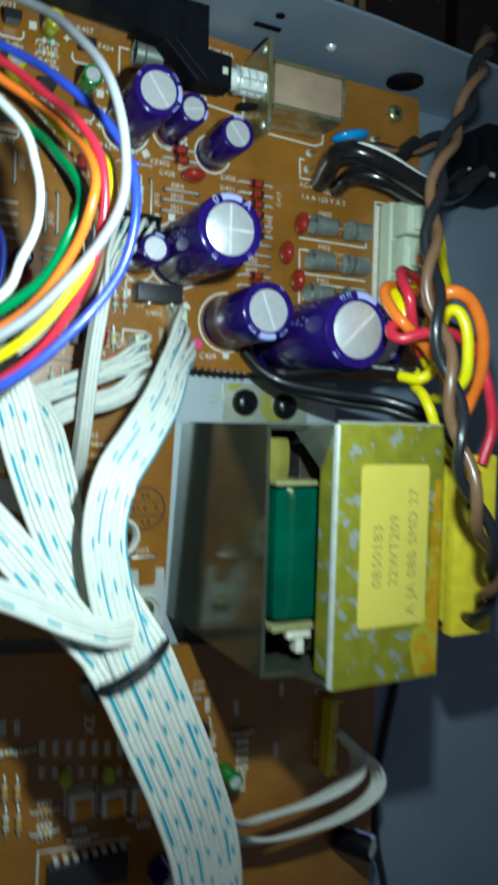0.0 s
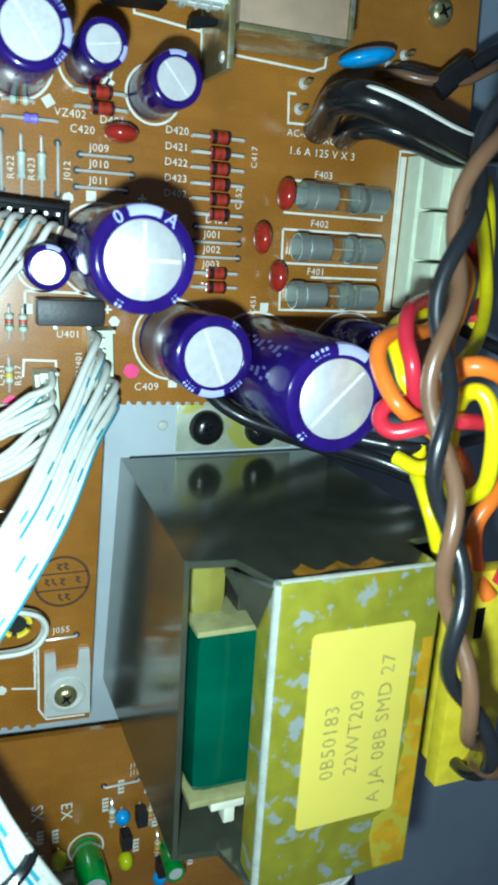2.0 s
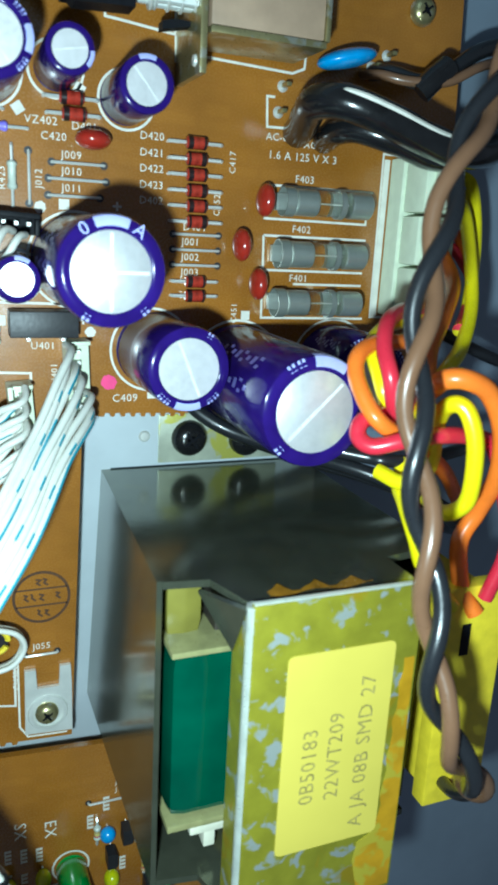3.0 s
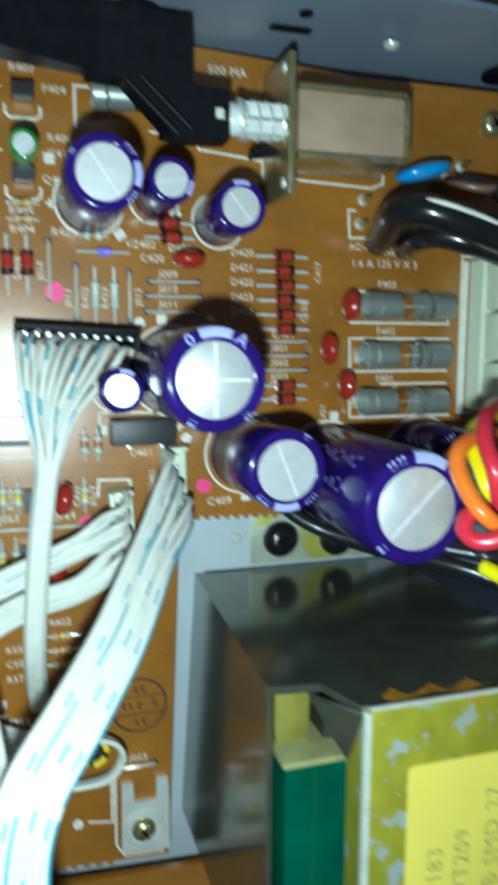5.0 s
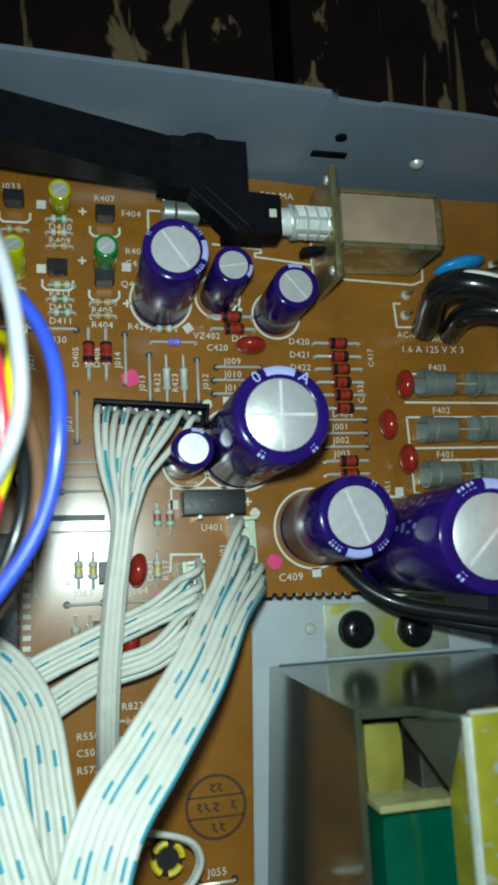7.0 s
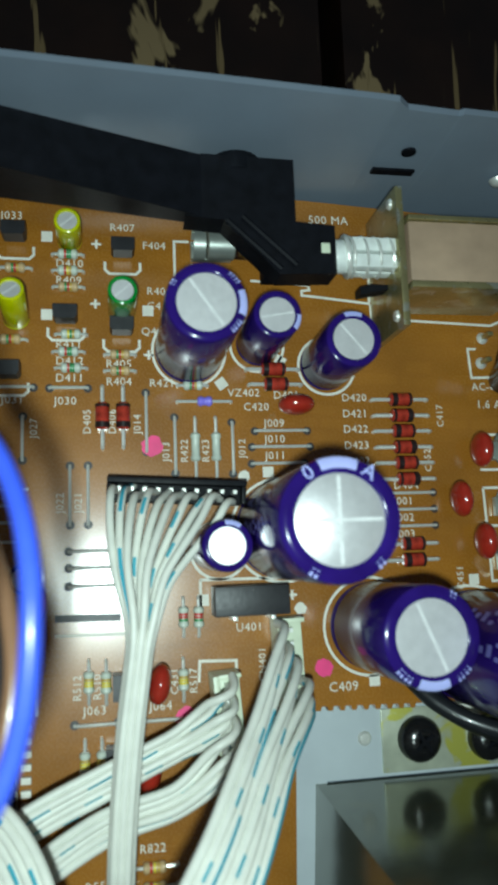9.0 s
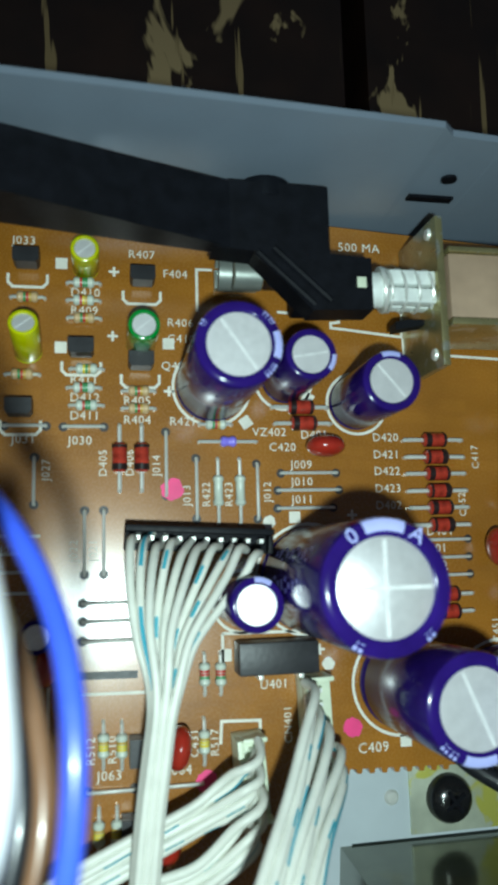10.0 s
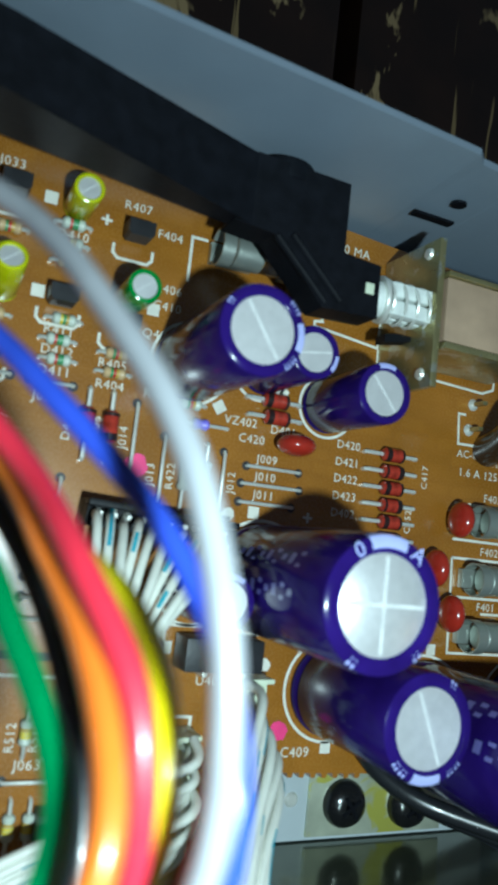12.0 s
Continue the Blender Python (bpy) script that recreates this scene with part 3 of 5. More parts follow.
def dome_screw(x, y, z, r, mat, label):
    s = thing("machine_screw", label, "screw", x, y, z)
    bm = B()
    lathe(bm, [(r, 0), (r * 0.98, r * 0.25), (r * 0.8, r * 0.55), (r * 0.45, r * 0.72), (r * 0.28, r * 0.73), (r * 0.1, r * 0.45), (0, r * 0.4)], 24)
    head = part("head", bm, mat, s)
    bm = B()
    box(bm, -r * 0.5, r * 0.5, -r * 0.08, r * 0.08, r * 0.60, r * 0.76)
    box(bm, -r * 0.08, r * 0.08, -r * 0.5, r * 0.5, r * 0.605, r * 0.765)
    part("cross_recess", bm, CHIP if mat is TIN else BLACK, s, smooth=False, m=turn(rz=35))
    return s


dome_screw(15.4, -17.2, -10.6, 4.0, RUBBER, "black domed screw in the foot plate")
dome_screw(28.6, -17.9, -10.6, 4.0, RUBBER, "black domed screw in the foot plate")
dome_screw(56.6, 69.6, 0.3, 2.7, BRASSY, "brass-coloured screw holding the circuit board corner")

# earth bracket
br = thing("earth_bracket", "small bent steel bracket screwed onto the board", "bracket")
bm = B()
prism(bm, [(-21.6, -76.4), (-12.0, -77.0), (-12.0, -66), (-12.2, -61.4), (-14.4, -61.4), (-14.6, -66), (-19, -66), (-19.2, -61.6), (-21.4, -61.6)], 0.1, 1.0)
part("tab", bm, TIN, br, smooth=False)
bm = B()
lathe(bm, [(4.2, 0), (3.9, 0.5), (3.2, 0.6)], 24, turn(-17.0, -71.8, 1.0))
part("boss", bm, TIN, br, "raised ring round the screw")
printed(upper_board, [(-22.6, -60), (-22.6, -75), (-21, -77.6), (-13, -78)], 0.4)
dome_screw(-17.2, -71.8, 1.0, 2.4, BRASSY, "brass-coloured screw in the earth bracket")

# ---- power switch and its rod ----
sw = thing("power_switch", "push power switch with steel bracket and pale wooden-brown body", "switch")
bm = B()
box(bm, 9.0, 29.0, 58.0, 68.0, 0.2, 15.0, 0.5)
part("body", bm, material("switch_body", (0.36, 0.25, 0.17), 0.45, var=0.16, scale=160), sw)
for q in ((9.0, 29.3, 56.8, 57.9), (9.0, 29.3, 68.1, 68.9), (29.05, 29.9, 57.9, 68.1)):
    bm = B()
    box(bm, *q, 2, 15.4, 0.2)
    part("side_rail", bm, BRASSY, sw)
bm = B()
box(bm, 7.4, 8.6, 50.8, 74.0, 0.2, 14.6, 0.25)
bracket = part("bracket", bm, BRASSY, sw, "passivated steel front bracket")
for y in (53, 72):
    bm = B()
    lathe(bm, [(0, 0.5), (0.8, 0.4), (1.0, 0)], 12, turn(7.4, y, 12, 0, -90, 0))
    part("rivet", bm, TIN, bracket)
bm = B()
prism(bm, [(2.6, 57.6), (7.4, 58.6), (7.4, 59.4), (4.6, 59.4), (2.6, 58.9)], 6.4, 9.0)
part("latch", bm, BLACK, sw, smooth=False)
NYLON = material("clear_white_nylon", (0.74, 0.78, 0.75), 0.3, var=0.12)
bm = B()
lathe(bm, [(0, 0), (2.5, 0), (2.7, 0.5), (2.7, 2.6), (2.5, 2.9), (0, 2.9)], 20, turn(-3.0, 63, 11.2, 0, 90, 0))
plunger = part("plunger", bm, NYLON, sw, "translucent white plunger")
for a in range(4):
    bm = B()
    box(bm, 0.0, 7.4, 0.25, 2.5, 0.25, 2.5, 0.3)
    bmesh.ops.transform(bm, matrix=Matrix.Translation((0, 63, 11.2)) @ Matrix.Rotation(radians(90 * a), 4, "X"), verts=bm.verts)
    part("plunger_rib", bm, NYLON, plunger)
bm = B()
lathe(bm, [(2.2, 0), (3.5, 0), (3.6, 0.3), (3.5, 0.6), (2.2, 0.6)], 22, turn(-0.7, 63, 11.2, 0, 82, 6))
part("spring_washer", bm, TIN, plunger)
bm = B()
line = [Vector((-0.4 + 7.4 * k / 60, 63 + 3.2 * math.cos(k * 0.36), 11.2 + 3.2 * math.sin(k * 0.36))) for k in range(61)]
tube(bm, line, 0.24, 6)
part("spring", bm, TIN, plunger, "coiled return spring")
rod = thing("switch_rod", "long black plastic push rod leading to the power switch", "rod")
bm = B()
prism(bm, [(-26.5, 67), (-20.6, 66.6), (-12.2, 58.2), (-3.2, 58.6), (-3.2, 66.4), (-9.4, 66.8), (-9.4, 77.0), (-24, 77.2)], 10.2, 15.2)
part("end_fork", bm, BLACK, rod, smooth=False)
for off in (0.0, 2.4):
    bm = B()
    tube(bm, [Vector((-20.2 + off, 66.4 + 0.3 * off, 15.3)), Vector((-12.0 + off, 58.9 + 0.3 * off, 15.3))], 0.55, 8)
    part("rib", bm, BLACK, rod, "raised rib")
bm = B()
pts = [(-24, 67.0, 77.0, 15.2, 12.4), (-57, 69.6, 78.4, 24.0, 13.6), (-130, 71.0, 78.4, 42, 27)]
rows = [[bm.verts.new((x, y, z)) for y, z in ((y0, b), (y1, b), (y1, h), (y0, h))] for x, y0, y1, h, b in pts]
for a, b in zip(rows, rows[1:]):
    for i in range(4):
        j = (i + 1) % 4
        bm.faces.new((a[i], a[j], b[j], b[i]))
bm.faces.new(rows[0][::-1])
bm.faces.new(rows[-1])
part("bar", bm, BLACK, rod, smooth=False)
bm = B()
box(bm, -13.6, -5, 59.8, 65.2, 6, 10.2, 0.3)
part("rod_socket", bm, BLACK, rod)
bm = B()
box(bm, -5.6, -4.2, 61.8, 63.4, 15.15, 15.5, 0.1)
part("lug", bm, CREAM, rod, "small white lug")
bm = B()
lathe(bm, [(0, 0), (4.0, 0), (4.4, 0.6), (4.4, 3), (0, 3)], 24, turn(-18, 78.3, 11.0, 90))
part("round_stop", bm, BLACK, rod)

# ---- small parts ----


def wire(colour, points, r, label, group="", step=10, name=None):
    w = thing(name or "wire", label, "wire", group=group)
    bm = B()
    tube(bm, glide(points, step), r, 10)
    part("insulation", bm, WIRE[colour], w)
    return w


def leads(bm, x0, x1, z=0.9, r=0.28):
    tube(bm, [Vector((x0, 0, 0)), Vector((x0, 0, z * 0.7)), Vector((x0 + 0.3, 0, z)), Vector((x1 - 0.3, 0, z)), Vector((x1, 0, z * 0.7)), Vector((x1, 0, 0))], r, 6)


def resistor(x, y, rz=0, body=None, length=3.4, span=7.0, bands=(0, 3, 1), label="small banded resistor lying on the board"):
    r = thing("resistor", label, "resistor", x, y, 0, rz, group="axial parts on the board")
    bm = B()
    leads(bm, -span / 2, span / 2)
    part("lead_wire", bm, TIN, r)
    h = length / 2
    bm = B()
    lathe(bm, [(0, -h), (0.6, -h), (0.85, -h + 0.3), (0.85, -h + 0.7), (0.7, -h + 0.95), (0.7, h - 0.95), (0.85, h - 0.7), (0.85, h - 0.3), (0.6, h), (0, h)], 12, turn(0, 0, 0.95, 0, 90, 0))
    b = part("body", bm, body or TAN, r)
    for k, n in enumerate(bands):
        bm = B()
        c = -h + 1.15 + k * (length - 2.3) / 2
        lathe(bm, [(0.75, c - 0.18), (0.75, c + 0.18)], 12, turn(0, 0, 0.95, 0, 90, 0))
        part("band", bm, BANDS[n], b)
    return r


def diode(x, y, rz=0, length=4.0, span=9.0, body=None, label="copper-red glass diode with black ends"):
    d = thing("diode", label, "diode", x, y, 0, rz, group="diodes on the board")
    bm = B()
    leads(bm, -span / 2, span / 2, 1.1, 0.34)
    part("lead_wire", bm, TIN, d)
    h = length / 2
    bm = B()
    lathe(bm, [(0, -h), (0.8, -h), (1.16, -h + 0.35), (1.16, h - 0.35), (0.8, h), (0, h)], 14, turn(0, 0, 1.2, 0, 90, 0))
    b = part("body", bm, body or DIODE, d)
    for z0, z1 in ((-h + 0.3, -h + 1.25), (h - 0.75, h - 0.3)):
        bm = B()
        lathe(bm, [(1.185, z0), (1.185, z1)], 14, turn(0, 0, 1.2, 0, 90, 0))
        part("band", bm, BAND, b)
    return d


def jumper(x, y, length, rz=0):
    j = thing("wire_jumper", "bare tinned wire link bridging two board holes", "wire link", x, y, 0, rz, group="wire links")
    bm = B()
    leads(bm, -length / 2, length / 2, 0.75, 0.27)
    part("wire", bm, TIN, j)
    for s in (-1, 1):
        bm = B()
        lathe(bm, [(0, 0.05), (0.72, 0.05)], 10, turn(s * length / 2, 0, 0))
        part("hole", bm, CHIP, j, "dark lead hole")
    return j


def transistor(x, y, rz=0, label="small black three-legged transistor"):
    t = thing("transistor", label, "transistor", x, y, 0, rz)
    bm = B()
    prism(bm, [(-1.9, 1.1), (-1.9, -0.7), (-1.5, -1.2), (1.5, -1.2), (1.9, -0.7), (1.9, 1.1)], 0.9, 4.2)
    part("body", bm, CHIP, t, smooth=False)
    for x1 in (-1.2, 0, 1.2):
        bm = B()
        tube(bm, [Vector((x1, -0.2, 0)), Vector((x1, -0.2, 1.3))], 0.22, 6)
        part("leg", bm, TIN, t)
    return t


def ceramic(x, y, rz=0, mat=None, label="glossy dark red dipped ceramic capacitor", h=5.6, w=6.2):
    c = thing("ceramic_capacitor", label, "capacitor", x, y, 0, rz)
    bm = B()
    bmesh.ops.create_uvsphere(bm, u_segments=20, v_segments=12, radius=1.0, matrix=Matrix.Translation((0, 0, h * 0.55)) @ Matrix.Diagonal((w / 2, 1.75, h / 2, 1)))
    part("body", bm, mat or RED, c)
    for s in (-1, 1):
        bm = B()
        tube(bm, [Vector((s * w * 0.25, 0, 0)), Vector((s * w * 0.25, 0, 1.8))], 0.25, 6)
        part("leg", bm, TIN, c)
    return c


for x, y in ((-53.0, 69.7), (-35.7, 67.6), (-44.9, 56.0), (-36.0, 54.2), (-53.7, 46.8)):
    transistor(x, y - 0.6)
    printed(upper_board, [(x - 2.9, y - 2.2), (x - 2.9, y - 3.6), (x - 2.2, y - 4.3), (x + 2.2, y - 4.3), (x + 2.9, y - 3.6), (x + 2.9, y - 2.2)])
transistor(-36.8, -2.9, 90)
transistor(-37.9, -13.4, 90)
for x, y, body in ((-52.9, 63.5, TAN), (-53.5, 51.5, TAN), (-44.6, 63.3, GREY_R), (-44.5, 60.5, TAN), (-44.1, 52.5, GREY_R), (-36.3, 49.2, TAN), (-36.3, 46.5, TAN), (-24.5, 44.1, GREY_R)):
    resistor(x, y, 0, body, 3.1, 5.0, bands=random.choice(((0, 3, 1), (2, 0, 1), (3, 2, 1))))
for x, y in ((-44.6, 66.1), (-44.5, 49.6), (-44.1, 46.9)):
    resistor(x, y, 0, GREY_R, 3.1, 5.0, bands=(0, 2, 2), label="glass diode with red and green bands")
resistor(-22.6, 41.4, 0, VIOLET, 2.4, 9, bands=(), label="violet bodied axial part on long leads")
for x, y in ((-10.9, 46.9), (-10.5, 44.3)):
    diode(x, y, 0, 4.2, 9)
for x in (-39.2, -35.9):
    diode(x, 38.9, 90, 4.4, 10)
for k, y in enumerate((42.2, 39.4, 36.7, 33.9, 31.2, 28.4)):
    diode(11.4 + 0.1 * k, y - 0.5, 180 if k % 2 else 0, 4.0, 10)
for y in (17.0, 14.3):
    diode(12.0, y, 0, 4.0, 9)
for y in (25.6, 22.8, 20.0):
    jumper(12.2, y, 9)
for x, y, n in ((-53, 43.8, 6), (-44.5, 43.7, 6), (-9.7, 36.5, 9), (-9.8, 33.8, 10), (-10.4, 31.0, 9), (-40, 17.6, 9), (-40, 15.0, 9), (-40, 12.2, 9), (-40.4, -8.5, 6.5), (-30.4, -8.5, 6), (-18, -58.3, 6.5)):
    jumper(x, y, n)
for x, y0, y1 in ((-32.2, 43.0, 33.2), (-27.6, 38.9, 29.6), (-18.1, 38.0, 29.4), (-44.3, 31.1, 21.7), (-41.5, 31.1, 21.7)):
    jumper(x, (y0 + y1) / 2, y0 - y1, 90)
for x in (-24.3, -20.9):
    resistor(x, 33.8, 90, GREY_R, 4.6, 10, bands=(), label="long pale axial part standing between links")
for x, y in ((-26.9, 6.8), (-24.5, 6.7)):
    resistor(x, y, 90, GREY_R, 3.2, 6, bands=(2, 0, 0), label="glass diode with red and green bands")
for x, y in ((-41.5, -2.2), (-38.9, -2.4), (-27.1, -2.7), (-42.1, -13.9), (-39.6, -13.9)):
    resistor(x, y, 90, GREY_R, 3.2, 6.5, bands=(3, 3, 1))
for x, y, rz in ((24.8, 32.6, 88), (20.4, 24.2, 92), (24.2, 17.0, 90), (-7.6, 40.4, 0), (-30.9, -2.8, 80), (-32.5, -15.4, 80), (-49.3, 9.4, 80)):
    ceramic(x, y, rz)
ceramic(38.8, 58.4, 14, BLUECER, "bright blue disc capacitor beside black leads", 8.5, 12)
wire("black", [(46.5, 57.5, 0.5), (48, 57, 5), (53, 55.6, 8), (58, 57.6, 9), (66, 62.6, 8), (78, 66, 4)], 1.5, "short black wire bent towards the rear wall")
wrap = thing("tape_wrap", "lump of black tape round the brown and black wires", "tape")
bm = B()
tube(bm, [Vector((52.4, 53.4, 9)), Vector((53.2, 54.4, 9.4)), Vector((54.6, 56.0, 9.8)), Vector((56.6, 57.6, 10.2)), Vector((57.4, 58.4, 10.2))], 2.3, 12)
part("winding", bm, RUBBER, wrap)
wire("brown", [(44.5, 57.0, 0.5), (45.6, 56.2, 6), (50, 55.2, 9), (57, 55.6, 11), (64, 59, 11), (76, 63, 6)], 0.9, "thin brown wire bent towards the rear wall")
for px, py in ((28.2, 53.2), (46.6, 58.6), (49.8, 61.0), (27.6, 48.6)):
    pin = thing("terminal_pin", "small brass solder terminal pin", "terminal", px, py, 0)
    bm = B()
    box(bm, -0.5, 0.5, -0.35, 0.35, 0.05, 3.2, 0.1)
    part("post", bm, BRASSY, pin)
    bm = B()
    lathe(bm, [(1.1, 0.05), (0.8, 0.5), (0.4, 0.9)], 12)
    part("solder", bm, TIN, pin)
for x, y in ((-4.6, -105.6), (4.8, -125.5)):
    ceramic(x, y, 80, BLUECER, "small blue dipped capacitor on the lower board", 3.6, 3.6)
for x, y in ((-0.4, -105.8), (-3.9, -111.4), (4.9, -121.8)):
    transistor(x, y, 90)
for x, y in ((4.2, -117.3), (-3.9, -118.4)):
    resistor(x, y, 90, TAN)

# ---- fuses ----


def fuse(x0, y):
    f = thing("fuse", "glass cartridge fuse in tinned spring clips", "fuse", x0, y, 0, group="row of glass fuses")
    for c, g in ((1.9, 5.6), (13.0, 17.3)):
        bm = B()
        n = 14
        outer, inner = [], []
        for i in range(n + 1):
            a = radians(-52 + (284) * i / n)
            outer.append((2.8 * math.cos(a), 3.9 + 2.8 * math.sin(a)))
            inner.append((2.6 * math.cos(a), 3.9 + 2.6 * math.sin(a)))
        ring = outer + inner[::-1]
        half = 1.0 if c < 5 else 0.55
        a = [bm.verts.new((c - half, py, pz)) for py, pz in ring]
        b = [bm.verts.new((c + half, py, pz)) for py, pz in ring]
        m = len(ring)
        for i in range(m):
            bm.faces.new((a[i], a[(i + 1) % m], b[(i + 1) % m], b[i]))
        for i in range(n):
            for q in (a, b):
                bm.faces.new((q[i], q[i + 1], q[m - 2 - i], q[m - 1 - i]))
        box(bm, c - half, g + 2.2, -1.6, 1.6, 0.1, 1.25, 0.1)
        part("clip", bm, CLIP, f)
        bm = B()
        lathe(bm, [(0, -2.3), (2.3, -2.3), (2.5, -2.1), (2.5, 2.1), (2.3, 2.3), (0, 2.3)], 24, turn(g, 0, 3.9, 0, 90, 0))
        part("cap", bm, CLIP, f)
    bm = B()
    lathe(bm, [(2.35, 7.7), (2.35, 15.2)], 24, turn(0, 0, 3.9, 0, 90, 0))
    part("glass_tube", bm, GLASS, f)
    bm = B()
    tube(bm, [Vector((7, 0, 3.9)), Vector((16, 0, 3.9))], 0.12, 5)
    part("fuse_wire", bm, TIN, f)
    return f


fuse(27.0, 32.6)
fuse(26.6, 22.9)
fuse(26.4, 13.6)
fuse(-25.2, 67.4)
printed(upper_board, [(25.6, 35.6), (49.6, 35.6)])
printed(upper_board, [(25.8, 29.4), (48.4, 29.3), (48.4, 31)])
printed(upper_board, [(26.0, 26.2), (26.2, 19.6), (48.6, 19.6)])
printed(upper_board, [(26.0, 26.2), (48.8, 26.2)])
printed(upper_board, [(26.2, 17.0), (26.4, 10.2), (49.6, 10.2)])
printed(upper_board, [(33, 17.0), (48.6, 17.0)])
printed(upper_board, [(-24.5, 69.4), (-27.0, 69.4), (-27.0, 62.4)])

# ---- connectors ----
cn = thing("power_connector", "cream nylon power connector with raised blocks", "connector")
bm = B()
box(bm, 53.1, 64.5, 11.4, 42.4, 0.1, 5.0, 0.4)
body = part("base", bm, CREAM, cn)
for y0, y1, top in ((11.9, 21.4, 12.0), (22.0, 31.4, 11.2), (32.0, 41.7, 12.4)):
    bm = B()
    box(bm, 53.8, 62.6, y0, y1, 4.9, top, 0.7)
    block = part("raised_block", bm, CREAM, body)
    bm = B()
    box(bm, 55.6, 59.8, y0 + 0.8, y1 - 0.8, top - 0.2, top + 1.9, 0.9)
    part("lock_ridge", bm, CREAM, body)
printed(upper_board, [(66, 43.2), (51.2, 43.2), (51.4, 10.6), (56, 10.6)])
printed(upper_board, [(52.2, 42.2), (52.2, 10.9)], 1.3)


def header(x, y, n, pitch, rz, mat, label, w=4.6, h=6.0, name="pin_header"):
    """A pin header lying along its own x, its wires leaving from the top."""
    c = thing(name, label, "connector", x, y, 0, rz)
    ln = n * pitch + 1.6
    bm = B()
    box(bm, -ln / 2, ln / 2, -w / 2, w / 2, 0.1, h * 0.55, 0.25)
    part("base", bm, mat, c)
    bm = B()
    box(bm, -ln / 2, ln / 2, w / 2 - 0.9, w / 2, h * 0.55, h, 0.2)
    box(bm, -ln / 2, -ln / 2 + 0.7, -w / 2, w / 2 - 0.95, h * 0.55, h * 0.9, 0.15)
    box(bm, ln / 2 - 0.7, ln / 2, -w / 2, w / 2 - 0.95, h * 0.55, h * 0.9, 0.15)
    part("wall", bm, mat, c)
    for i in range(n):
        bm = B()
        box(bm, -0.3, 0.3, -0.3, 0.3, h * 0.5, h * 0.9)
        part("pin", bm, TIN, c, smooth=False, m=turn((i - (n - 1) / 2) * pitch, 0, 0))
    return c


header(-27.8, 26.4, 10, 2.0, -3, BLACK, "black ten-way header feeding a white flat cable", 3.6, 6.5)
header(-10.6, -0.6, 6, 2.0, 92, CREAM, "cream six-way header feeding a flat cable", 4.4, 6.5)
header(-20.6, -7.4, 5, 2.0, 94, CREAM, "cream five-way header feeding two cable groups", 4.4, 6.5)
header(40.0, -113.6, 10, 2.0, 88, YPLAST, "yellow ten-way header on the lower board", 4.2, 5.5)
chip = thing("flat_chip", "black rectangular regulator chip lying on the board", "chip")
bm = B()
box(bm, -22.4, -10.6, 6.8, 11.4, 0.4, 5.5, 0.25)
part("body", bm, CHIP, chip)
for x in (-19.2, -13.2):
    bm = B()
    box(bm, x - 0.35, x + 0.35, 6.1, 6.75, 0.1, 5.0, 0.1)
    part("pin", bm, TIN, chip)
ic = thing("integrated_circuit", "black dual-row chip with tinned pins", "chip")
bm = B()
box(bm, -41, -21, -141, -133.5, 0.8, 4.0, 0.3)
part("body", bm, CHIP, ic)
for i in range(8):
    for y in (-133.0, -141.5):
        bm = B()
        box(bm, -39.6 + i * 2.45, -38.4 + i * 2.45, y - 0.4, y + 0.4, 0.1, 2.6)
        part("pin", bm, TIN, ic, smooth=False)
printed(lower_board, [(-43.4, -150), (-43.0, -130.6), (-19.4, -132.2)])
printed(upper_board, [(-46.6, 7.4), (-36.6, 7.2)], 1.1, CHIP, "cut_slot")
printed(upper_board, [(-46.6, 4.8), (-34.0, 4.6)])
for x, c in ((-33.0, -119.6), (-24.9, -120.6), (-17.0, -121.4)):
    k = thing("key_switch", "small push switch with an orange cap", "switch", x, c, 0, group="row of orange key switches")
    bm = B()
    box(bm, -3.1, 3.1, -3.1, 3.1, 0.1, 3.4, 0.3)
    part("case", bm, TIN, k)
    bm = B()
    box(bm, -2.0, 2.0, -2.2, 1.8, 3.4, 5.6, 0.5)
    part("cap", bm, material("orange_cap", (0.80, 0.33, 0.02), 0.4), k, "orange cap")
    printed(lower_board, [(x - 3.6, c - 3), (x - 3.6, c + 3.8), (x + 3.6, c + 3.6)])

# toroid under a loop of cable
tor = thing("coil", "small yellow ring coil inside a cable loop", "coil", -27, -52, 0)
bm = B()
bmesh.ops.create_cone(bm, cap_ends=True, segments=20, radius1=2.6, radius2=2.6, depth=4, matrix=Matrix.Translation((0, 0, 2)))
part("core", bm, CHIP, tor)
for k in range(4):
    bm = B()
    tube(bm, [Vector((2.5 * math.cos(a), 2.5 * math.sin(a), 4.2)) for a in (radians(90 * k + 10 * i) for i in range(7))], 0.6, 6)
    part("winding", bm, YPLAST, tor)

# black module under the wire loop
ic = thing("integrated_circuit", "large black chip with pale pins under the wire loop", "chip")
bm = B()
box(bm, -66.0, -51.6, -26.6, 4.6, 0.6, 4.6, 0.4)
part("body", bm, material("glossy_chip", (0.014, 0.015, 0.02), 0.28, var=0.2), ic)
for edge in (-50.6, -67.0):
    for k in range(16):
        bm = B()
        y = 2.8 - 1.85 * k
        box(bm, edge - 0.75, edge + 0.75, y - 0.5, y + 0.5, 0.05, 1.0, 0.15)
        part("pin", bm, SILK, ic)
printed(upper_board, [(-49.2, 9.9), (-49.2, -6.8)])
can(-50.4, 13.8, 2.3, 8, SLEEVE, "small dark purple electrolytic capacitor beside a red disc", 40, 90, marks=False)
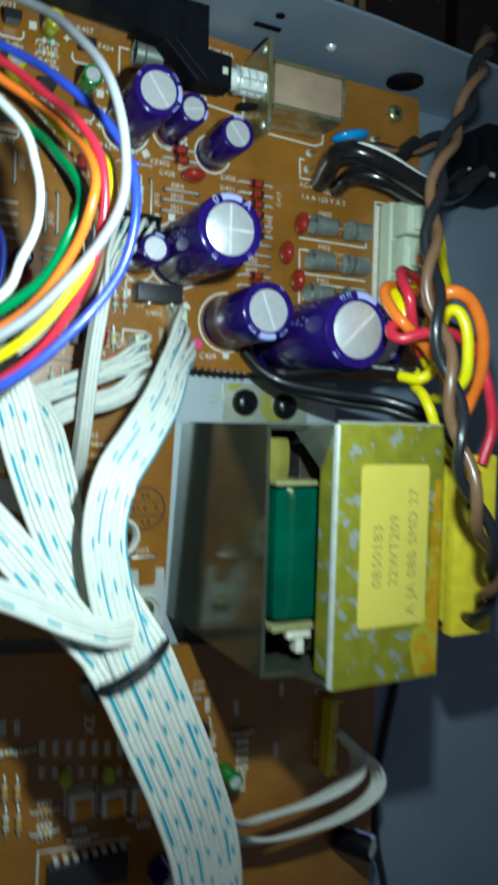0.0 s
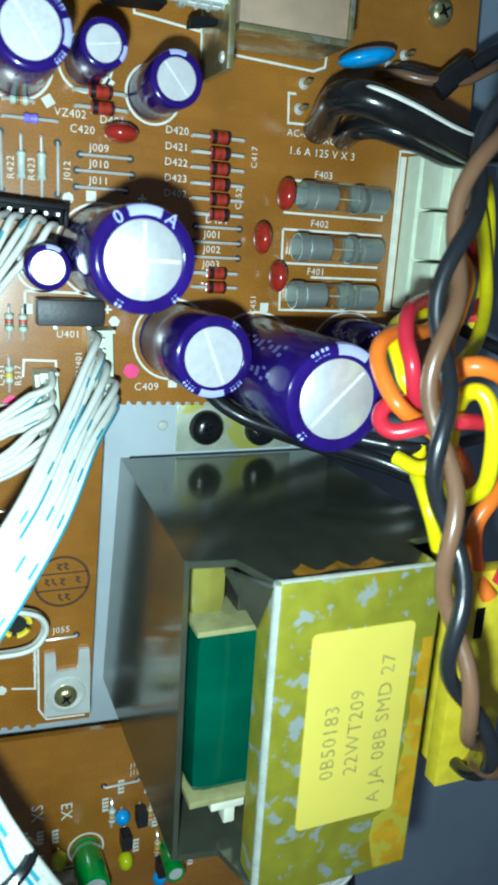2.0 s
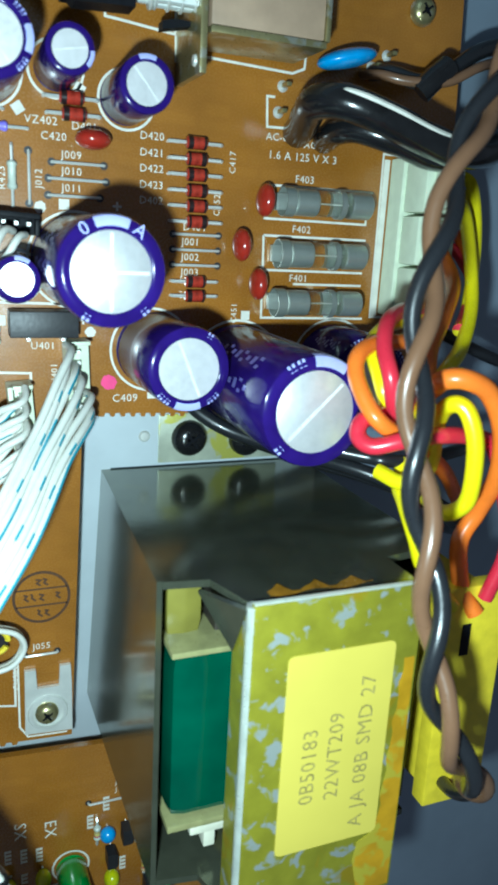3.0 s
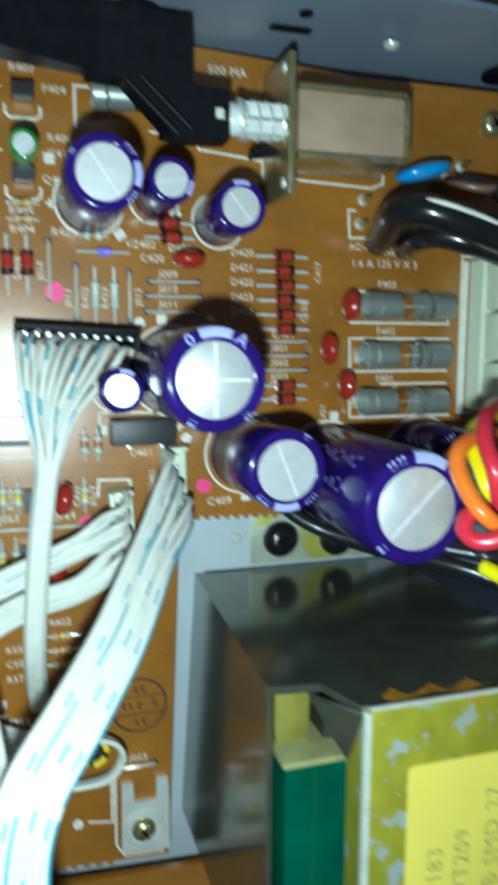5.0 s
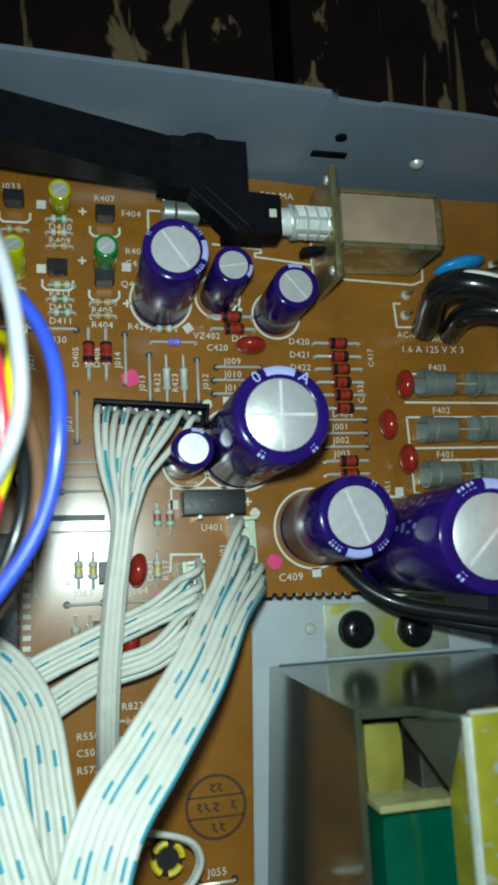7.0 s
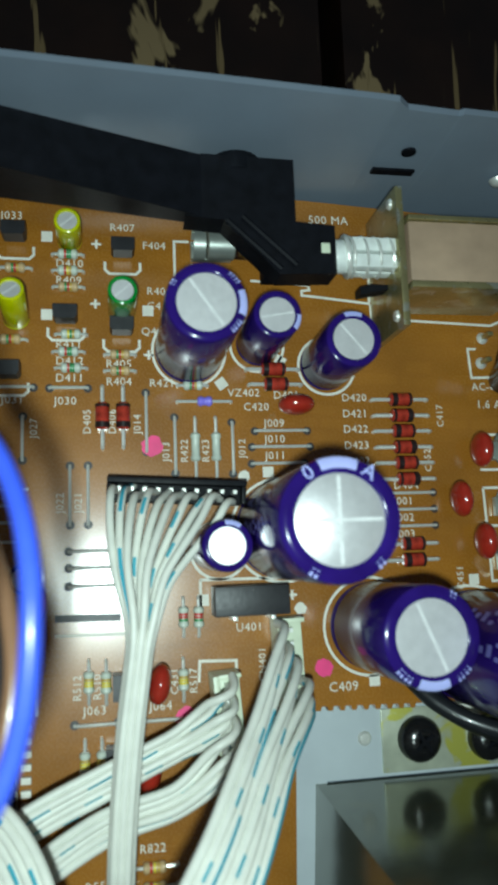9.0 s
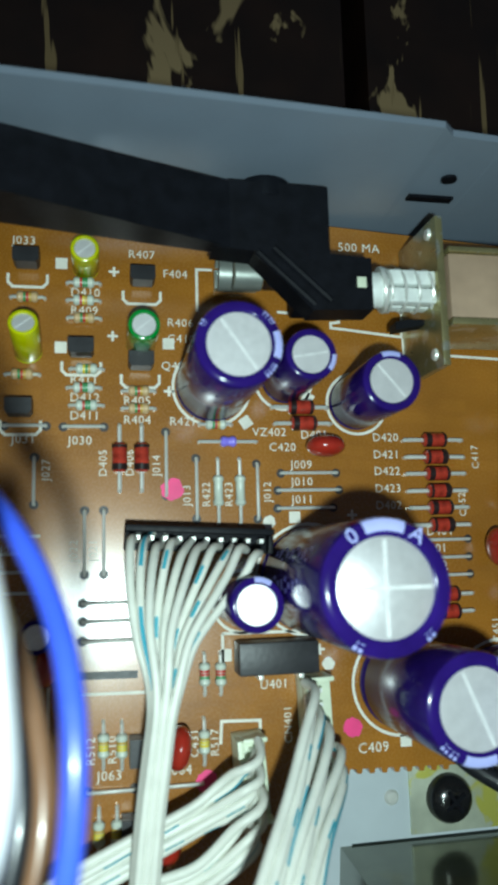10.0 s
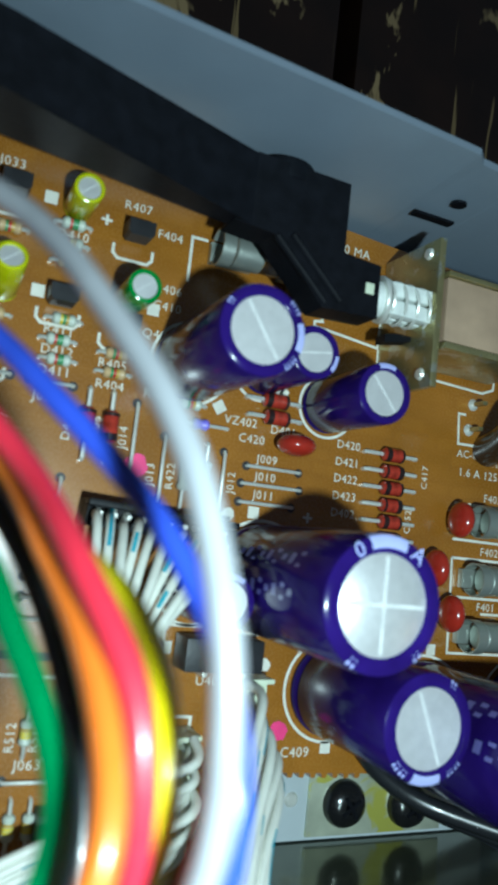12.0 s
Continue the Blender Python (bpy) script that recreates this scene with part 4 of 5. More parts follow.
for y in (27.6, 25.0, 22.4, 19.4):
    printed(upper_board, [(-57.5, y), (-50.6, y - 0.1)])
legend(upper_board, "J024", -56.2, 25.6, 0, 1.8)
jumper(-51.6, 35.6, 7, 90)

# ---- printed legends ----
for text, x, y, rz, s in (("C409", -3.6, -5.6, 0, 2.5), ("F403", 32, 37.0, 0, 2.3), ("F402", 32, 27.6, 0, 2.3), ("F401", 32, 18.1, 0, 2.3), ("U401", -18.5, 4.6, 0, 2.2),
                          ("CN401", -14.3, -4, 90, 2.0), ("AC-G", 25.4, 44.2, 0, 2.2), ("AC-H", 33.4, 43.4, 0, 2.2), ("1.6 A 125 V X 3", 26, 41.0, 0, 2.4), ("500 MA", -3.2, 74.4, 0, 2.5), ("F404", -32.4, 68.4, 0, 2.2)):
    legend(upper_board, text, x, y, rz, s)
for text, x, y in (("D420", 1.2, 42.2), ("D421", 1.2, 39.4), ("D422", 1.2, 36.7), ("D423", 1.2, 33.9), ("D402", 1.2, 31.2), ("D404", 9.6, 26.9), ("J001", 9.4, 24.2), ("J002", 9.4, 21.4), ("J003", 9.4, 18.6),
                   ("J009", -12.6, 37.8), ("J010", -12.6, 35.1), ("J011", -12.6, 32.3), ("C420", -16.0, 40.6), ("VZ402", -18.6, 43.0), ("R421", -31.6, 44.6), ("R404", -38.6, 44.8), ("R405", -38.6, 47.8)):
    legend(upper_board, text, x, y, 0, 2.2)
for text, x, y in (("J033", -55.4, 72.8), ("R407", -37.8, 71.4), ("R406", -31.8, 60.4), ("C410", -31.8, 57.8), ("Q403", -32.8, 53.4), ("D410", -46.6, 64.8), ("R409", -46.6, 61.9), ("D412", -46.6, 48.2), ("D411", -46.6, 45.4),
                   ("J030", -46.8, 41.6), ("J031", -55, 41.8), ("R411", -46.6, 51.0), ("J063", -42.4, -6.6), ("J064", -32.4, -6.6), ("J055", -19.6, -56.8), ("D401", -10.8, 42.6)):
    legend(upper_board, text, x, y, 0, 2.2)
for text, x, y in (("D405", -41.6, 36.2), ("D406", -37.6, 36.2), ("J014", -33.6, 36.2), ("J013", -29.0, 31.6), ("R422", -26.0, 31.4), ("R423", -22.5, 31.4), ("J012", -16.4, 32), ("C417", 19.0, 37), ("C452", 16.2, 29.2), ("C451", 20.6, 9.0),
                   ("J021", -43.0, 23.6), ("J022", -45.8, 23.6), ("J027", -49.9, 35.6), ("C431", -28.4, -5), ("CN909", -23.0, -66), ("R517", -25.4, -5), ("R512", -43.2, -5), ("R510", -40.2, -5)):
    legend(upper_board, text, x, y, 90, 2.0)
for text, x, y in (("ZX", -31.0, -96.0), ("SX", -23.4, -97.0), ("EX", -17.0, -98.0)):
    legend(lower_board, text, x, y - 2, 270, 4.2)
for text, x, y in (("J153", -2.6, -93.6), ("J154", -2.6, -95.6), ("CN104", 36.8, -121)):
    legend(lower_board, text, x, y, 90 if text[0] == "C" else 0, 2.0)
# legends too small to read: plain bars
def bars(board, x, y, n=4, upright=True):
    """A legend too small to read: one comb of short bars."""
    pts = [(-0.7, 0)]
    for q in range(n):
        pts += [(0.7, q * 1.0), (0.7, q * 1.0 + 0.62)]
        if q < n - 1:
            pts += [(-0.45, q * 1.0 + 0.62), (-0.45, q * 1.0 + 1.0)]
    pts += [(-0.7, n - 0.38)]
    bm = B()
    prism(bm, [(x + px, y + py) if upright else (x + py, y - px) for px, py in pts], 0.04, 0.07)
    part("legend_comb", bm, SILK, board, smooth=False)


for k in range(8):
    x, y = -42.5 + 3.3 * k, -106.4 - 0.55 * k
    bars(lower_board, x, y)
    bars(lower_board, x, y - 5.6, 3)
for x, y in ((-51.9, -99.6), (-48.6, -100.2), (-8.2, -104.6), (-4.6, -100.6), (1.6, -102.0), (3.6, -112.0), (-0.8, -118), (10.4, -104), (13.2, -122), (13.0, -126), (23.4, -118), (24.6, -100.6)):
    bars(lower_board, x, y)
for x, y in ((-43.4, -118.6), (-43.4, -121.4), (-43.4, -124.2), (-43.4, -127), (-34.6, -127.4), (-33.8, -130.2), (-17.6, -129.6), (10.8, -112.2), (10.8, -114.6), (10.8, -117.0), (10.8, -119.4)):
    bars(lower_board, x, y, 4, False)
for x, y, rz in ((-51.2, -103.8, 0), (-47.8, -104.2, 0), (-51.4, -113.4, 90), (-48.4, -114, 90), (-51, -121, 90), (-48, -121.6, 90), (-41.6, -120, 0), (-41.6, -125.6, 0), (-17.0, -127.0, 0), (-6.8, -105.4, 90), (2.2, -107.2, 90), (12.2, -109, 0)):
    resistor(x, y, rz, random.choice((TAN, GREY_R)))
for x, y in ((-37.0, -112.5), (-26.2, -113.6), (-18.9, -113.0), (-3.8, -117.6)):
    ceramic(x, y, 85, YELCAP, "olive-yellow film capacitor on the lower board", 4.4, 4.2)
jumper(-4.6, -97.6, 8)
jumper(-32, -129.0, 8)
for text, x, y in (("R822", -34.2, -27.1), ("R550", -42.2, -31.6), ("C506", -42.2, -34.4), ("R572", -42.2, -37.3)):
    legend(upper_board, text, x, y, 0, 2.1)
for x, y in ((-46, -42), (-42, -46), (-46, -50), (-40, -54)):
    bars(upper_board, x, y, 4, False)
for x, y in ((-32, -29.4), (-32, -32.2), (-32, -35.0), (-46, -44)):
    resistor(x, y, 0, TAN)
printed(upper_board, [(-14, 62.8), (-3.8, 62.2), (-3.6, 61.4), (-5, 61.2), (-5, 60.4), (-2.6, 60.2), (7.2, 59.2), (7.9, 74)])
printed(upper_board, [(7.4, 59), (7.5, 54.7)])
printed(upper_board, [(10.5, 56.4), (30.0, 55.6), (32.4, 56.6), (32.6, 59.5)])
printed(upper_board, [(26.8, 51.2), (25.2, 51.2), (25.5, 45.9), (30, 46)])
printed(upper_board, [(37, 46), (40.4, 46), (40.4, 47.2)])
printed(upper_board, [(-24, 12.4), (-24, 7.0)])
printed(upper_board, [(-24, 12.4), (-9, 12.2)])
printed(upper_board, [(-24.6, -3.4), (-24.4, -0.2), (-18.6, -0.4), (-18.6, -2)])
printed(upper_board, [(-27.8, -59.7), (-23.2, -60.5), (-23.3, -69.7), (-28.0, -68.9)])
for x, y, r in ((-31.3, 34.1, 1.7), (-4.3, -2.4, 1.5), (-26.7, -8.4, 1.6)):
    dot(upper_board, x, y, r, PINK, "pink_dot")
for x, y in ((-16.3, 28.9), (-7.7, 7.2), (-30.0, -69.0)):
    dot(upper_board, x, y, 1.0, SILK, "white_dot")
for x, y, rz in ((-19.6, 44.6, 35), (-48.0, 69.4, 0), (-48.0, 56.0, 0), (-9.4, 48.6, 60), (-31.6, 57.0, 0), (-12.2, 29.6, 0), (4.2, -4.9, 0), (23, 10.6, 0), (-23.6, 9.2, 0)):
    bm = B()
    box(bm, -0.9, 0.9, -0.9, 0.9, 0.03, 0.06)
    part("polarity_patch", bm, SILK, upper_board, smooth=False, m=turn(x, y, 0, rz=rz))
for x, y in ((-5.9, 41.8), (-40.2, 58.0), (-40.0, 68.4), (-31.6, 49.4), (-2.8, 29.8), (-9.0, 9.4)):
    printed(upper_board, [(x - 0.8, y), (x + 0.8, y)], 0.4)
    printed(upper_board, [(x, y - 0.8), (x, y + 0.8)], 0.4, z=0.07)
printed(upper_board, arc(-17.6, -45.8, 5.4, 0, 360, 40), 0.55, STAMP, "stamp_ring")
printed(upper_board, [(-22.6, -44.0), (-12.6, -44.0)], 0.35, STAMP, "stamp_line")
printed(upper_board, [(-22.6, -47.6), (-12.6, -47.6)], 0.35, STAMP, "stamp_line")
for x, y in ((-20.6, -45.6), (-19.2, -45.6), (-17.6, -45.7), (-14.4, -45.6), (-18.2, -42.4), (-16.8, -42.4), (-18.0, -49.2), (-16.6, -49.2)):
    printed(upper_board, [(x - 0.5, y + random.uniform(0.4, 0.9)), (x + random.uniform(-0.2, 0.5), y + 0.3), (x - 0.3, y - random.uniform(0.2, 0.5)), (x + 0.5, y - 0.9)], 0.4, STAMP, "stamp_mark", 0.065)
printed(lower_board, [(36, -102), (36, -100.4), (42, -100.6)])

# ---- white flat cables ----


def flat_cable(points, n, pitch, across, label, start=None, layers=1, group="", r=None, dash={}):
    """n round wires side by side along a line; across: the direction of the row at the start and at the end.
    start: (pitch, millimetres) where the wires fan out; dash: the printed wires."""
    c = thing("flat_cable", label, "cable", group=group)
    line = glide(points, 9)
    total = sum((b - a).length for a, b in zip(line, line[1:]))
    r = r or pitch * 0.63
    for i in range(n):
        run, pts = 0.0, []
        for k, p in enumerate(line):
            if k:
                run += (p - line[k - 1]).length
            d = (line[min(k + 1, len(line) - 1)] - line[max(k - 1, 0)]).normalized()
            u = run / total
            side = Vector(across[0]).lerp(Vector(across[1]), u)
            side = (side - d * side.dot(d)).normalized()
            w = pitch
            if start and run < start[1]:
                f = run / start[1]
                f = f * f * (3 - 2 * f)
                w = start[0] + (pitch - start[0]) * f
            up = d.cross(side)
            lay = (i % layers) * r * 1.9 * min(1.0, run / 12)
            wob = 0.18 * r * math.sin(run * 0.21 + i * 1.9) + (1.9 * r * math.sin(i * 2.4 + run * 0.12) * math.exp(-run / 14) * min(1.0, run / 4) if start else 0.0)
            pts.append(p + side * w * (i - (n - 1) / 2) + up * (lay + wob))
        bm = B()
        first = (pts[1] - pts[0]).normalized()
        tube(bm, pts, r, 10, first.cross(Vector(across[0])) * (1 if first.cross(Vector(across[0])).z < 0 else -1))
        part("wire", bm, dash.get(i, RIB), c)
    return c


flat_cable([(-28, 26.0, 5.5), (-30.4, 23.4, 10.5), (-33.2, 15.0, 13.4), (-33.9, 6.5, 14.9), (-35.8, -8.6, 14.4), (-37.0, -25.6, 12), (-36.8, -38, 4), (-36.4, -41, 1)], 10, 0.30, ((1, -0.03, 0), (1, 0.1, 0.2)), "white flat cable fanning from a black header", (2.0, 28), 3, "white flat cables", 0.60, dash={1: RIB_LONG, 3: RIB_SHORT, 6: RIB_SHORT, 7: RIB_SHORT_B, 9: RIB_SHORT})
flat_cable([(-10.6, -0.6, 5), (-11.8, -2.0, 12), (-18.2, -9.6, 22), (-24.7, -18.3, 31.7), (-31.9, -26.4, 39), (-38.2, -34.2, 44), (-40.8, -44.8, 46), (-39.4, -56.2, 47), (-36.6, -66, 48.5), (-35.0, -70, 49)], 8, 1.1, ((-0.35, 1, 0), (-1, -0.45, 0.1)), "wide white flat cable with blue dashes running to a cable tie", (1.9, 22), 1, "white flat cables", dash={0: RIB_LINE, 1: RIB_SHORT, 2: RIB_SHORT_B, 3: RIB_SHORT, 5: RIB_LONG, 6: RIB_SHORT_B})
flat_cable([(-20.4, -4.6, 5), (-22.0, -6.6, 9), (-28.0, -10.2, 8), (-39.2, -14.7, 9), (-51.3, -20.2, 10), (-66, -30, 12)], 5, 0.95, ((0.2, 1, 0), (0.3, 1, 0.2)), "narrow white cable group curving off a cream header", (1.6, 14), 1, "white flat cables", 0.66, dash={0: RIB_SHORT_B, 1: RIB_SHORT, 3: RIB_LONG})
flat_cable([(-20.8, -10.6, 5), (-22.0, -12.2, 10), (-29.0, -17.6, 9.8), (-40.1, -21.1, 9), (-53.4, -29.9, 9), (-64, -42, 10)], 5, 0.95, ((0.2, 1, 0), (0.3, 1, 0.2)), "narrow white cable group curving off a cream header", (1.6, 14), 1, "white flat cables", 0.66, dash={1: RIB_LONG, 3: RIB_SHORT_B, 4: RIB_SHORT})
flat_cable([(-74, -8, 26), (-63, -9, 30), (-57.5, -16, 32.5), (-52.8, -32.1, 35), (-49.1, -43.4, 37.6), (-44.5, -54.5, 41), (-39.4, -65.5, 47)], 8, 1.1, ((0.4, 1, 0), (1, 0.45, 0)), "wide white flat cable with blue dashes bent over others", None, 1, "white flat cables", dash={1: RIB_LONG, 3: RIB_SHORT, 5: RIB_SHORT_B})
flat_cable([(-72, -16, 12), (-60, -14.5, 14), (-53.0, -17.6, 17), (-48.2, -24.4, 21.4), (-46.1, -34.3, 26.2), (-44.3, -45.8, 31.0), (-41.5, -57.8, 38), (-37.6, -67, 45.6)], 7, 1.1, ((0.3, 1, 0), (1, 0.3, 0)), "white flat cable with blue dashes under another cable", None, 1, "white flat cables", dash={1: RIB_LONG, 3: RIB_SHORT, 5: RIB_SHORT_B})
flat_cable([(-76, -26, 38), (-66, -37, 41), (-59.7, -44.2, 43), (-54.6, -50.6, 45), (-48.3, -59.0, 46.5), (-41.2, -67.4, 48)], 7, 1.1, ((0.7, 0.7, 0), (0.8, 0.6, 0)), "white flat cable with blue dashes joining the tied bundle", None, 1, "white flat cables", dash={1: RIB_LONG, 3: RIB_SHORT, 5: RIB_SHORT_B})
flat_cable([(-82, -44, 44), (-68, -50.5, 47), (-60.3, -53.8, 49), (-54.4, -56.4, 50), (-48.0, -59.6, 50.8), (-41.0, -62.2, 51), (-36, -62.6, 49.6)], 5, 1.0, ((0.2, 1, 0), (0.1, 1, 0)), "narrow white cable crossing over the tied bundle", None, 1, "white flat cables", dash={1: RIB_SHORT})
flat_cable([(-74, -34, 6), (-62, -38, 9), (-52, -41, 10), (-44, -45, 8), (-38, -50, 4)], 6, 1.0, ((0.2, 1, 0), (0.2, 1, 0)), "white flat cable low under the bundle", None, 1, "white flat cables")
flat_cable([(-42.0, -57.5, 43.5), (-38.6, -64, 46.6), (-35, -70.4, 48.4), (-28.6, -84, 46.5), (-20.8, -101, 42.5), (-14.6, -117, 38), (-10.6, -136, 33), (-8, -165, 25), (-6, -210, 12)], 14, 1.15, ((1, 0.5, 0), (1, 0.0, 0)), "wide white flat cable bundle with blue dashes below the tie", None, 1, "white flat cables", dash={1: RIB_LONG, 3: RIB_SHORT, 5: RIB_LONG, 7: RIB_SHORT_B, 9: RIB_SHORT, 11: RIB_LONG, 12: RIB_SHORT})
flat_cable([(-37.0, -65, 47.4), (-33.6, -71, 46.6), (-26.4, -85, 44), (-17.4, -101, 39), (-8.4, -115, 31), (1, -122.5, 22), (13, -125.6, 15.5), (28.6, -125.4, 14), (41.4, -121.8, 13), (44.4, -117, 9.5), (41, -112, 5)], 9, 0.85, ((1, 0.5, 0), (-0.1, 0.3, 1)), "white flat cable turning off to a yellow header", None, 1, "white flat cables", dash={1: RIB_LONG, 3: RIB_SHORT, 5: RIB_SHORT_B})
flat_cable([(-36.4, -66, 45.6), (-32.6, -72, 44.4), (-25.4, -87, 41), (-15.4, -106, 33), (-5.0, -122, 22), (6, -131.6, 14), (20, -134.6, 12), (37.5, -133.2, 12), (49.6, -128, 12), (50.4, -121, 10), (43, -115, 5)], 8, 0.85, ((1, 0.5, 0), (-0.1, 0.3, 1)), "white flat cable looping round to a yellow header", None, 1, "white flat cables", dash={1: RIB_LONG, 3: RIB_SHORT, 5: RIB_SHORT_B})
flat_cable([(-36, -46, 7), (-29, -46.6, 8), (-23.4, -49, 7), (-22.0, -53, 6), (-25, -56.6, 6), (-33, -57, 6), (-42, -55, 6)], 5, 0.85, ((0, 0.3, 1), (0, 0.3, 1)), "short white cable loop round a coil", None, 1, "white flat cables")

tie = thing("cable_tie", "black cable tie round the white cable bundle", "cable tie")
bm = B()
c0, sx, sz = Vector((-35.4, -69.6, 47.6)), 7.6, 4.2
d = Vector((0.86, 0.5, 0))
line = [c0 + d * sx * math.cos(a) + Vector((0, 0, sz)) * math.sin(a) for a in (2 * math.pi * k / 36 for k in range(37))]
tube(bm, line, 1.05, 8)
part("strap", bm, RUBBER, tie)
bm = B()
box(bm, -2.4, 2.4, -2.2, 2.2, -2.0, 2.4, 0.6)
part("lock_head", bm, RUBBER, tie, m=turn(-42.0, -74.0, 45, rz=30))

# ---- coloured loop of wires ----


LOOP = "loop of coloured wires"
wire("grey", [(-118.6, 61.5, 28.6), (-84.3, 59.2, 36.1), (-66.2, 50.9, 47.7), (-57.1, 44.3, 57.7), (-52.6, 37.1, 66.1), (-48.9, 28.8, 72.4), (-46.7, 18.8, 73.9), (-47.1, 9.5, 72.7), (-53.3, -0.6, 70.5), (-63.8, -10.6, 68.5), (-83.6, -20.2, 63.5), (-119.6, -29.0, 49.6)], 0.80, "pale grey insulated wire in a loose loop", LOOP)
wire("blue", [(-119.4, 54.2, 28.8), (-81.4, 50.1, 39.6), (-60.8, 39.9, 50.4), (-53.1, 32.9, 58.4), (-45.6, 23.6, 64.8), (-43.1, 13.4, 68.4), (-45.1, 1.4, 67.6), (-53.5, -9.8, 67.3), (-64.3, -18.6, 65.7), (-85.7, -29.1, 59.3), (-120.3, -38.0, 45.1)], 0.80, "blue insulated wire in a loose loop", LOOP)
wire("red", [(-121.7, 48.8, 30.5), (-82.0, 46.1, 42.6), (-63.7, 37.7, 51.7), (-55.3, 29.7, 59.1), (-51.8, 23.5, 66.5), (-49.0, 16.8, 69.7), (-48.7, 6.9, 68.7), (-52.2, -4.8, 65.3), (-60.9, -15.8, 60.6), (-82.3, -28.2, 53.9), (-118.4, -37.5, 41.2)], 0.80, "red insulated wire in a loose loop", LOOP)
wire("yellow", [(-118.1, 51.0, 30.0), (-78.1, 44.2, 41.5), (-59.3, 34.0, 49.9), (-52.0, 25.5, 55.9), (-48.2, 21.5, 63.0), (-47.5, 17.0, 68.6), (-47.6, 9.5, 68.9), (-51.9, -1.2, 66.9), (-62.1, -12.6, 64.4), (-83.3, -23.9, 56.8), (-119.5, -33.9, 44.3)], 0.80, "yellow insulated wire in a loose loop", LOOP)
wire("orange", [(-117.6, 45.3, 30.9), (-77.4, 41.7, 44.4), (-57.7, 31.3, 53.5), (-52.8, 24.0, 62.1), (-50.6, 16.9, 69.6), (-50.9, 10.6, 71.8), (-53.8, 1.8, 68.4), (-61.6, -8.0, 64.2), (-82.5, -19.2, 56.4), (-118.8, -28.6, 42.3)], 0.80, "orange insulated wire in a loose loop", LOOP)
wire("green", [(-115.9, 41.2, 27.5), (-76.2, 37.2, 43.7), (-58.5, 26.6, 53.5), (-54.0, 19.7, 61.3), (-51.6, 12.7, 67.2), (-53.5, 6.2, 68.0), (-57.8, -1.9, 64.8), (-70.0, -10.2, 60.9), (-90.6, -18.3, 53.9), (-121.1, -24.3, 45.8)], 0.80, "green insulated wire in a loose loop", LOOP)
wire("white", [(-118.9, 44.5, 34.4), (-78.3, 39.3, 49.5), (-61.2, 27.2, 56.8), (-57.0, 18.3, 58.5), (-56.8, 9.8, 60.4), (-59.6, 2.6, 62.4), (-64.1, -4.9, 63.9), (-81.7, -13.5, 61.8), (-122.5, -21.5, 49.7)], 0.80, "white insulated wire in a loose loop", LOOP)
wire("brown", [(-120.3, 50.1, 24.0), (-80.7, 46.7, 35.9), (-62.0, 36.9, 42.9), (-52.7, 26.4, 49.8), (-47.2, 15.7, 54.8), (-45.7, 5.1, 57.8), (-49.7, -6.2, 57.8), (-59.9, -16.8, 55.9), (-83.7, -28.4, 50.0), (-119.5, -37.1, 40.0)], 0.80, "brown insulated wire in a loose loop", LOOP)
wire("black", [(-120.2, 46.1, 22.0), (-82.1, 42.9, 36.0), (-62.0, 34.3, 42.0), (-53.3, 24.9, 47.9), (-48.5, 14.3, 52.9), (-47.4, 4.6, 55.9), (-51.6, -5.8, 55.9), (-61.3, -15.1, 53.9), (-83.4, -26.3, 48.0), (-119.7, -35.0, 38.0)], 0.80, "black insulated wire in a loose loop", LOOP)
wire("blue", [(-120, 20, 16), (-84, 23, 15), (-66.5, 22.4, 14), (-61.3, 21.7, 14), (-58.1, 19.6, 14), (-55.9, 15.3, 14), (-55.8, 9.3, 14), (-57.4, 3.0, 14), (-60.6, -3.6, 14), (-66, -10, 14), (-84, -22, 13), (-120, -34, 12)], 0.72, "darker blue wire curving low over a black chip")

# ---- mains wires ----
pair_line = glide([(63.9, 81.9, 30.6), (49.1, 64.8, 44.2), (39.7, 48.9, 49.3), (32.3, 37.3, 52.0), (27.4, 24.6, 55.7), (23.9, 12.0, 59.6), (22.9, -0.7, 63.6), (24.1, -14.0, 67.3), (25.0, -29.0, 70.3), (28.7, -39.0, 71.1), (33.6, -46.3, 69.3), (40.0, -53.3, 64.8), (44.8, -59.9, 58.0), (48.2, -66.9, 50.2), (50.1, -74.0, 36.4)], 16)
for colour, ph, lab in (("brown", math.pi, "brown mains wire twisted with a black one"), ("black", 0.0, "black mains wire twisted with a brown one")):
    run, pts = 0.0, []
    for k, p in enumerate(pair_line):
        if k:
            run += (p - pair_line[k - 1]).length
        dd = (pair_line[min(k + 1, len(pair_line) - 1)] - pair_line[max(k - 1, 0)]).normalized()
        s1 = dd.cross(Vector((0, 0, 1))).normalized()
        s2 = dd.cross(s1)
        a = 2 * math.pi * run / 26 + ph
        pts.append(p + 1.35 * (math.cos(a) * s1 + math.sin(a) * s2))
    w = thing("mains_wire", lab, "wire")
    bm = B()
    tube(bm, pts, 1.2, 12)
    part("insulation", bm, WIRE[colour], w)

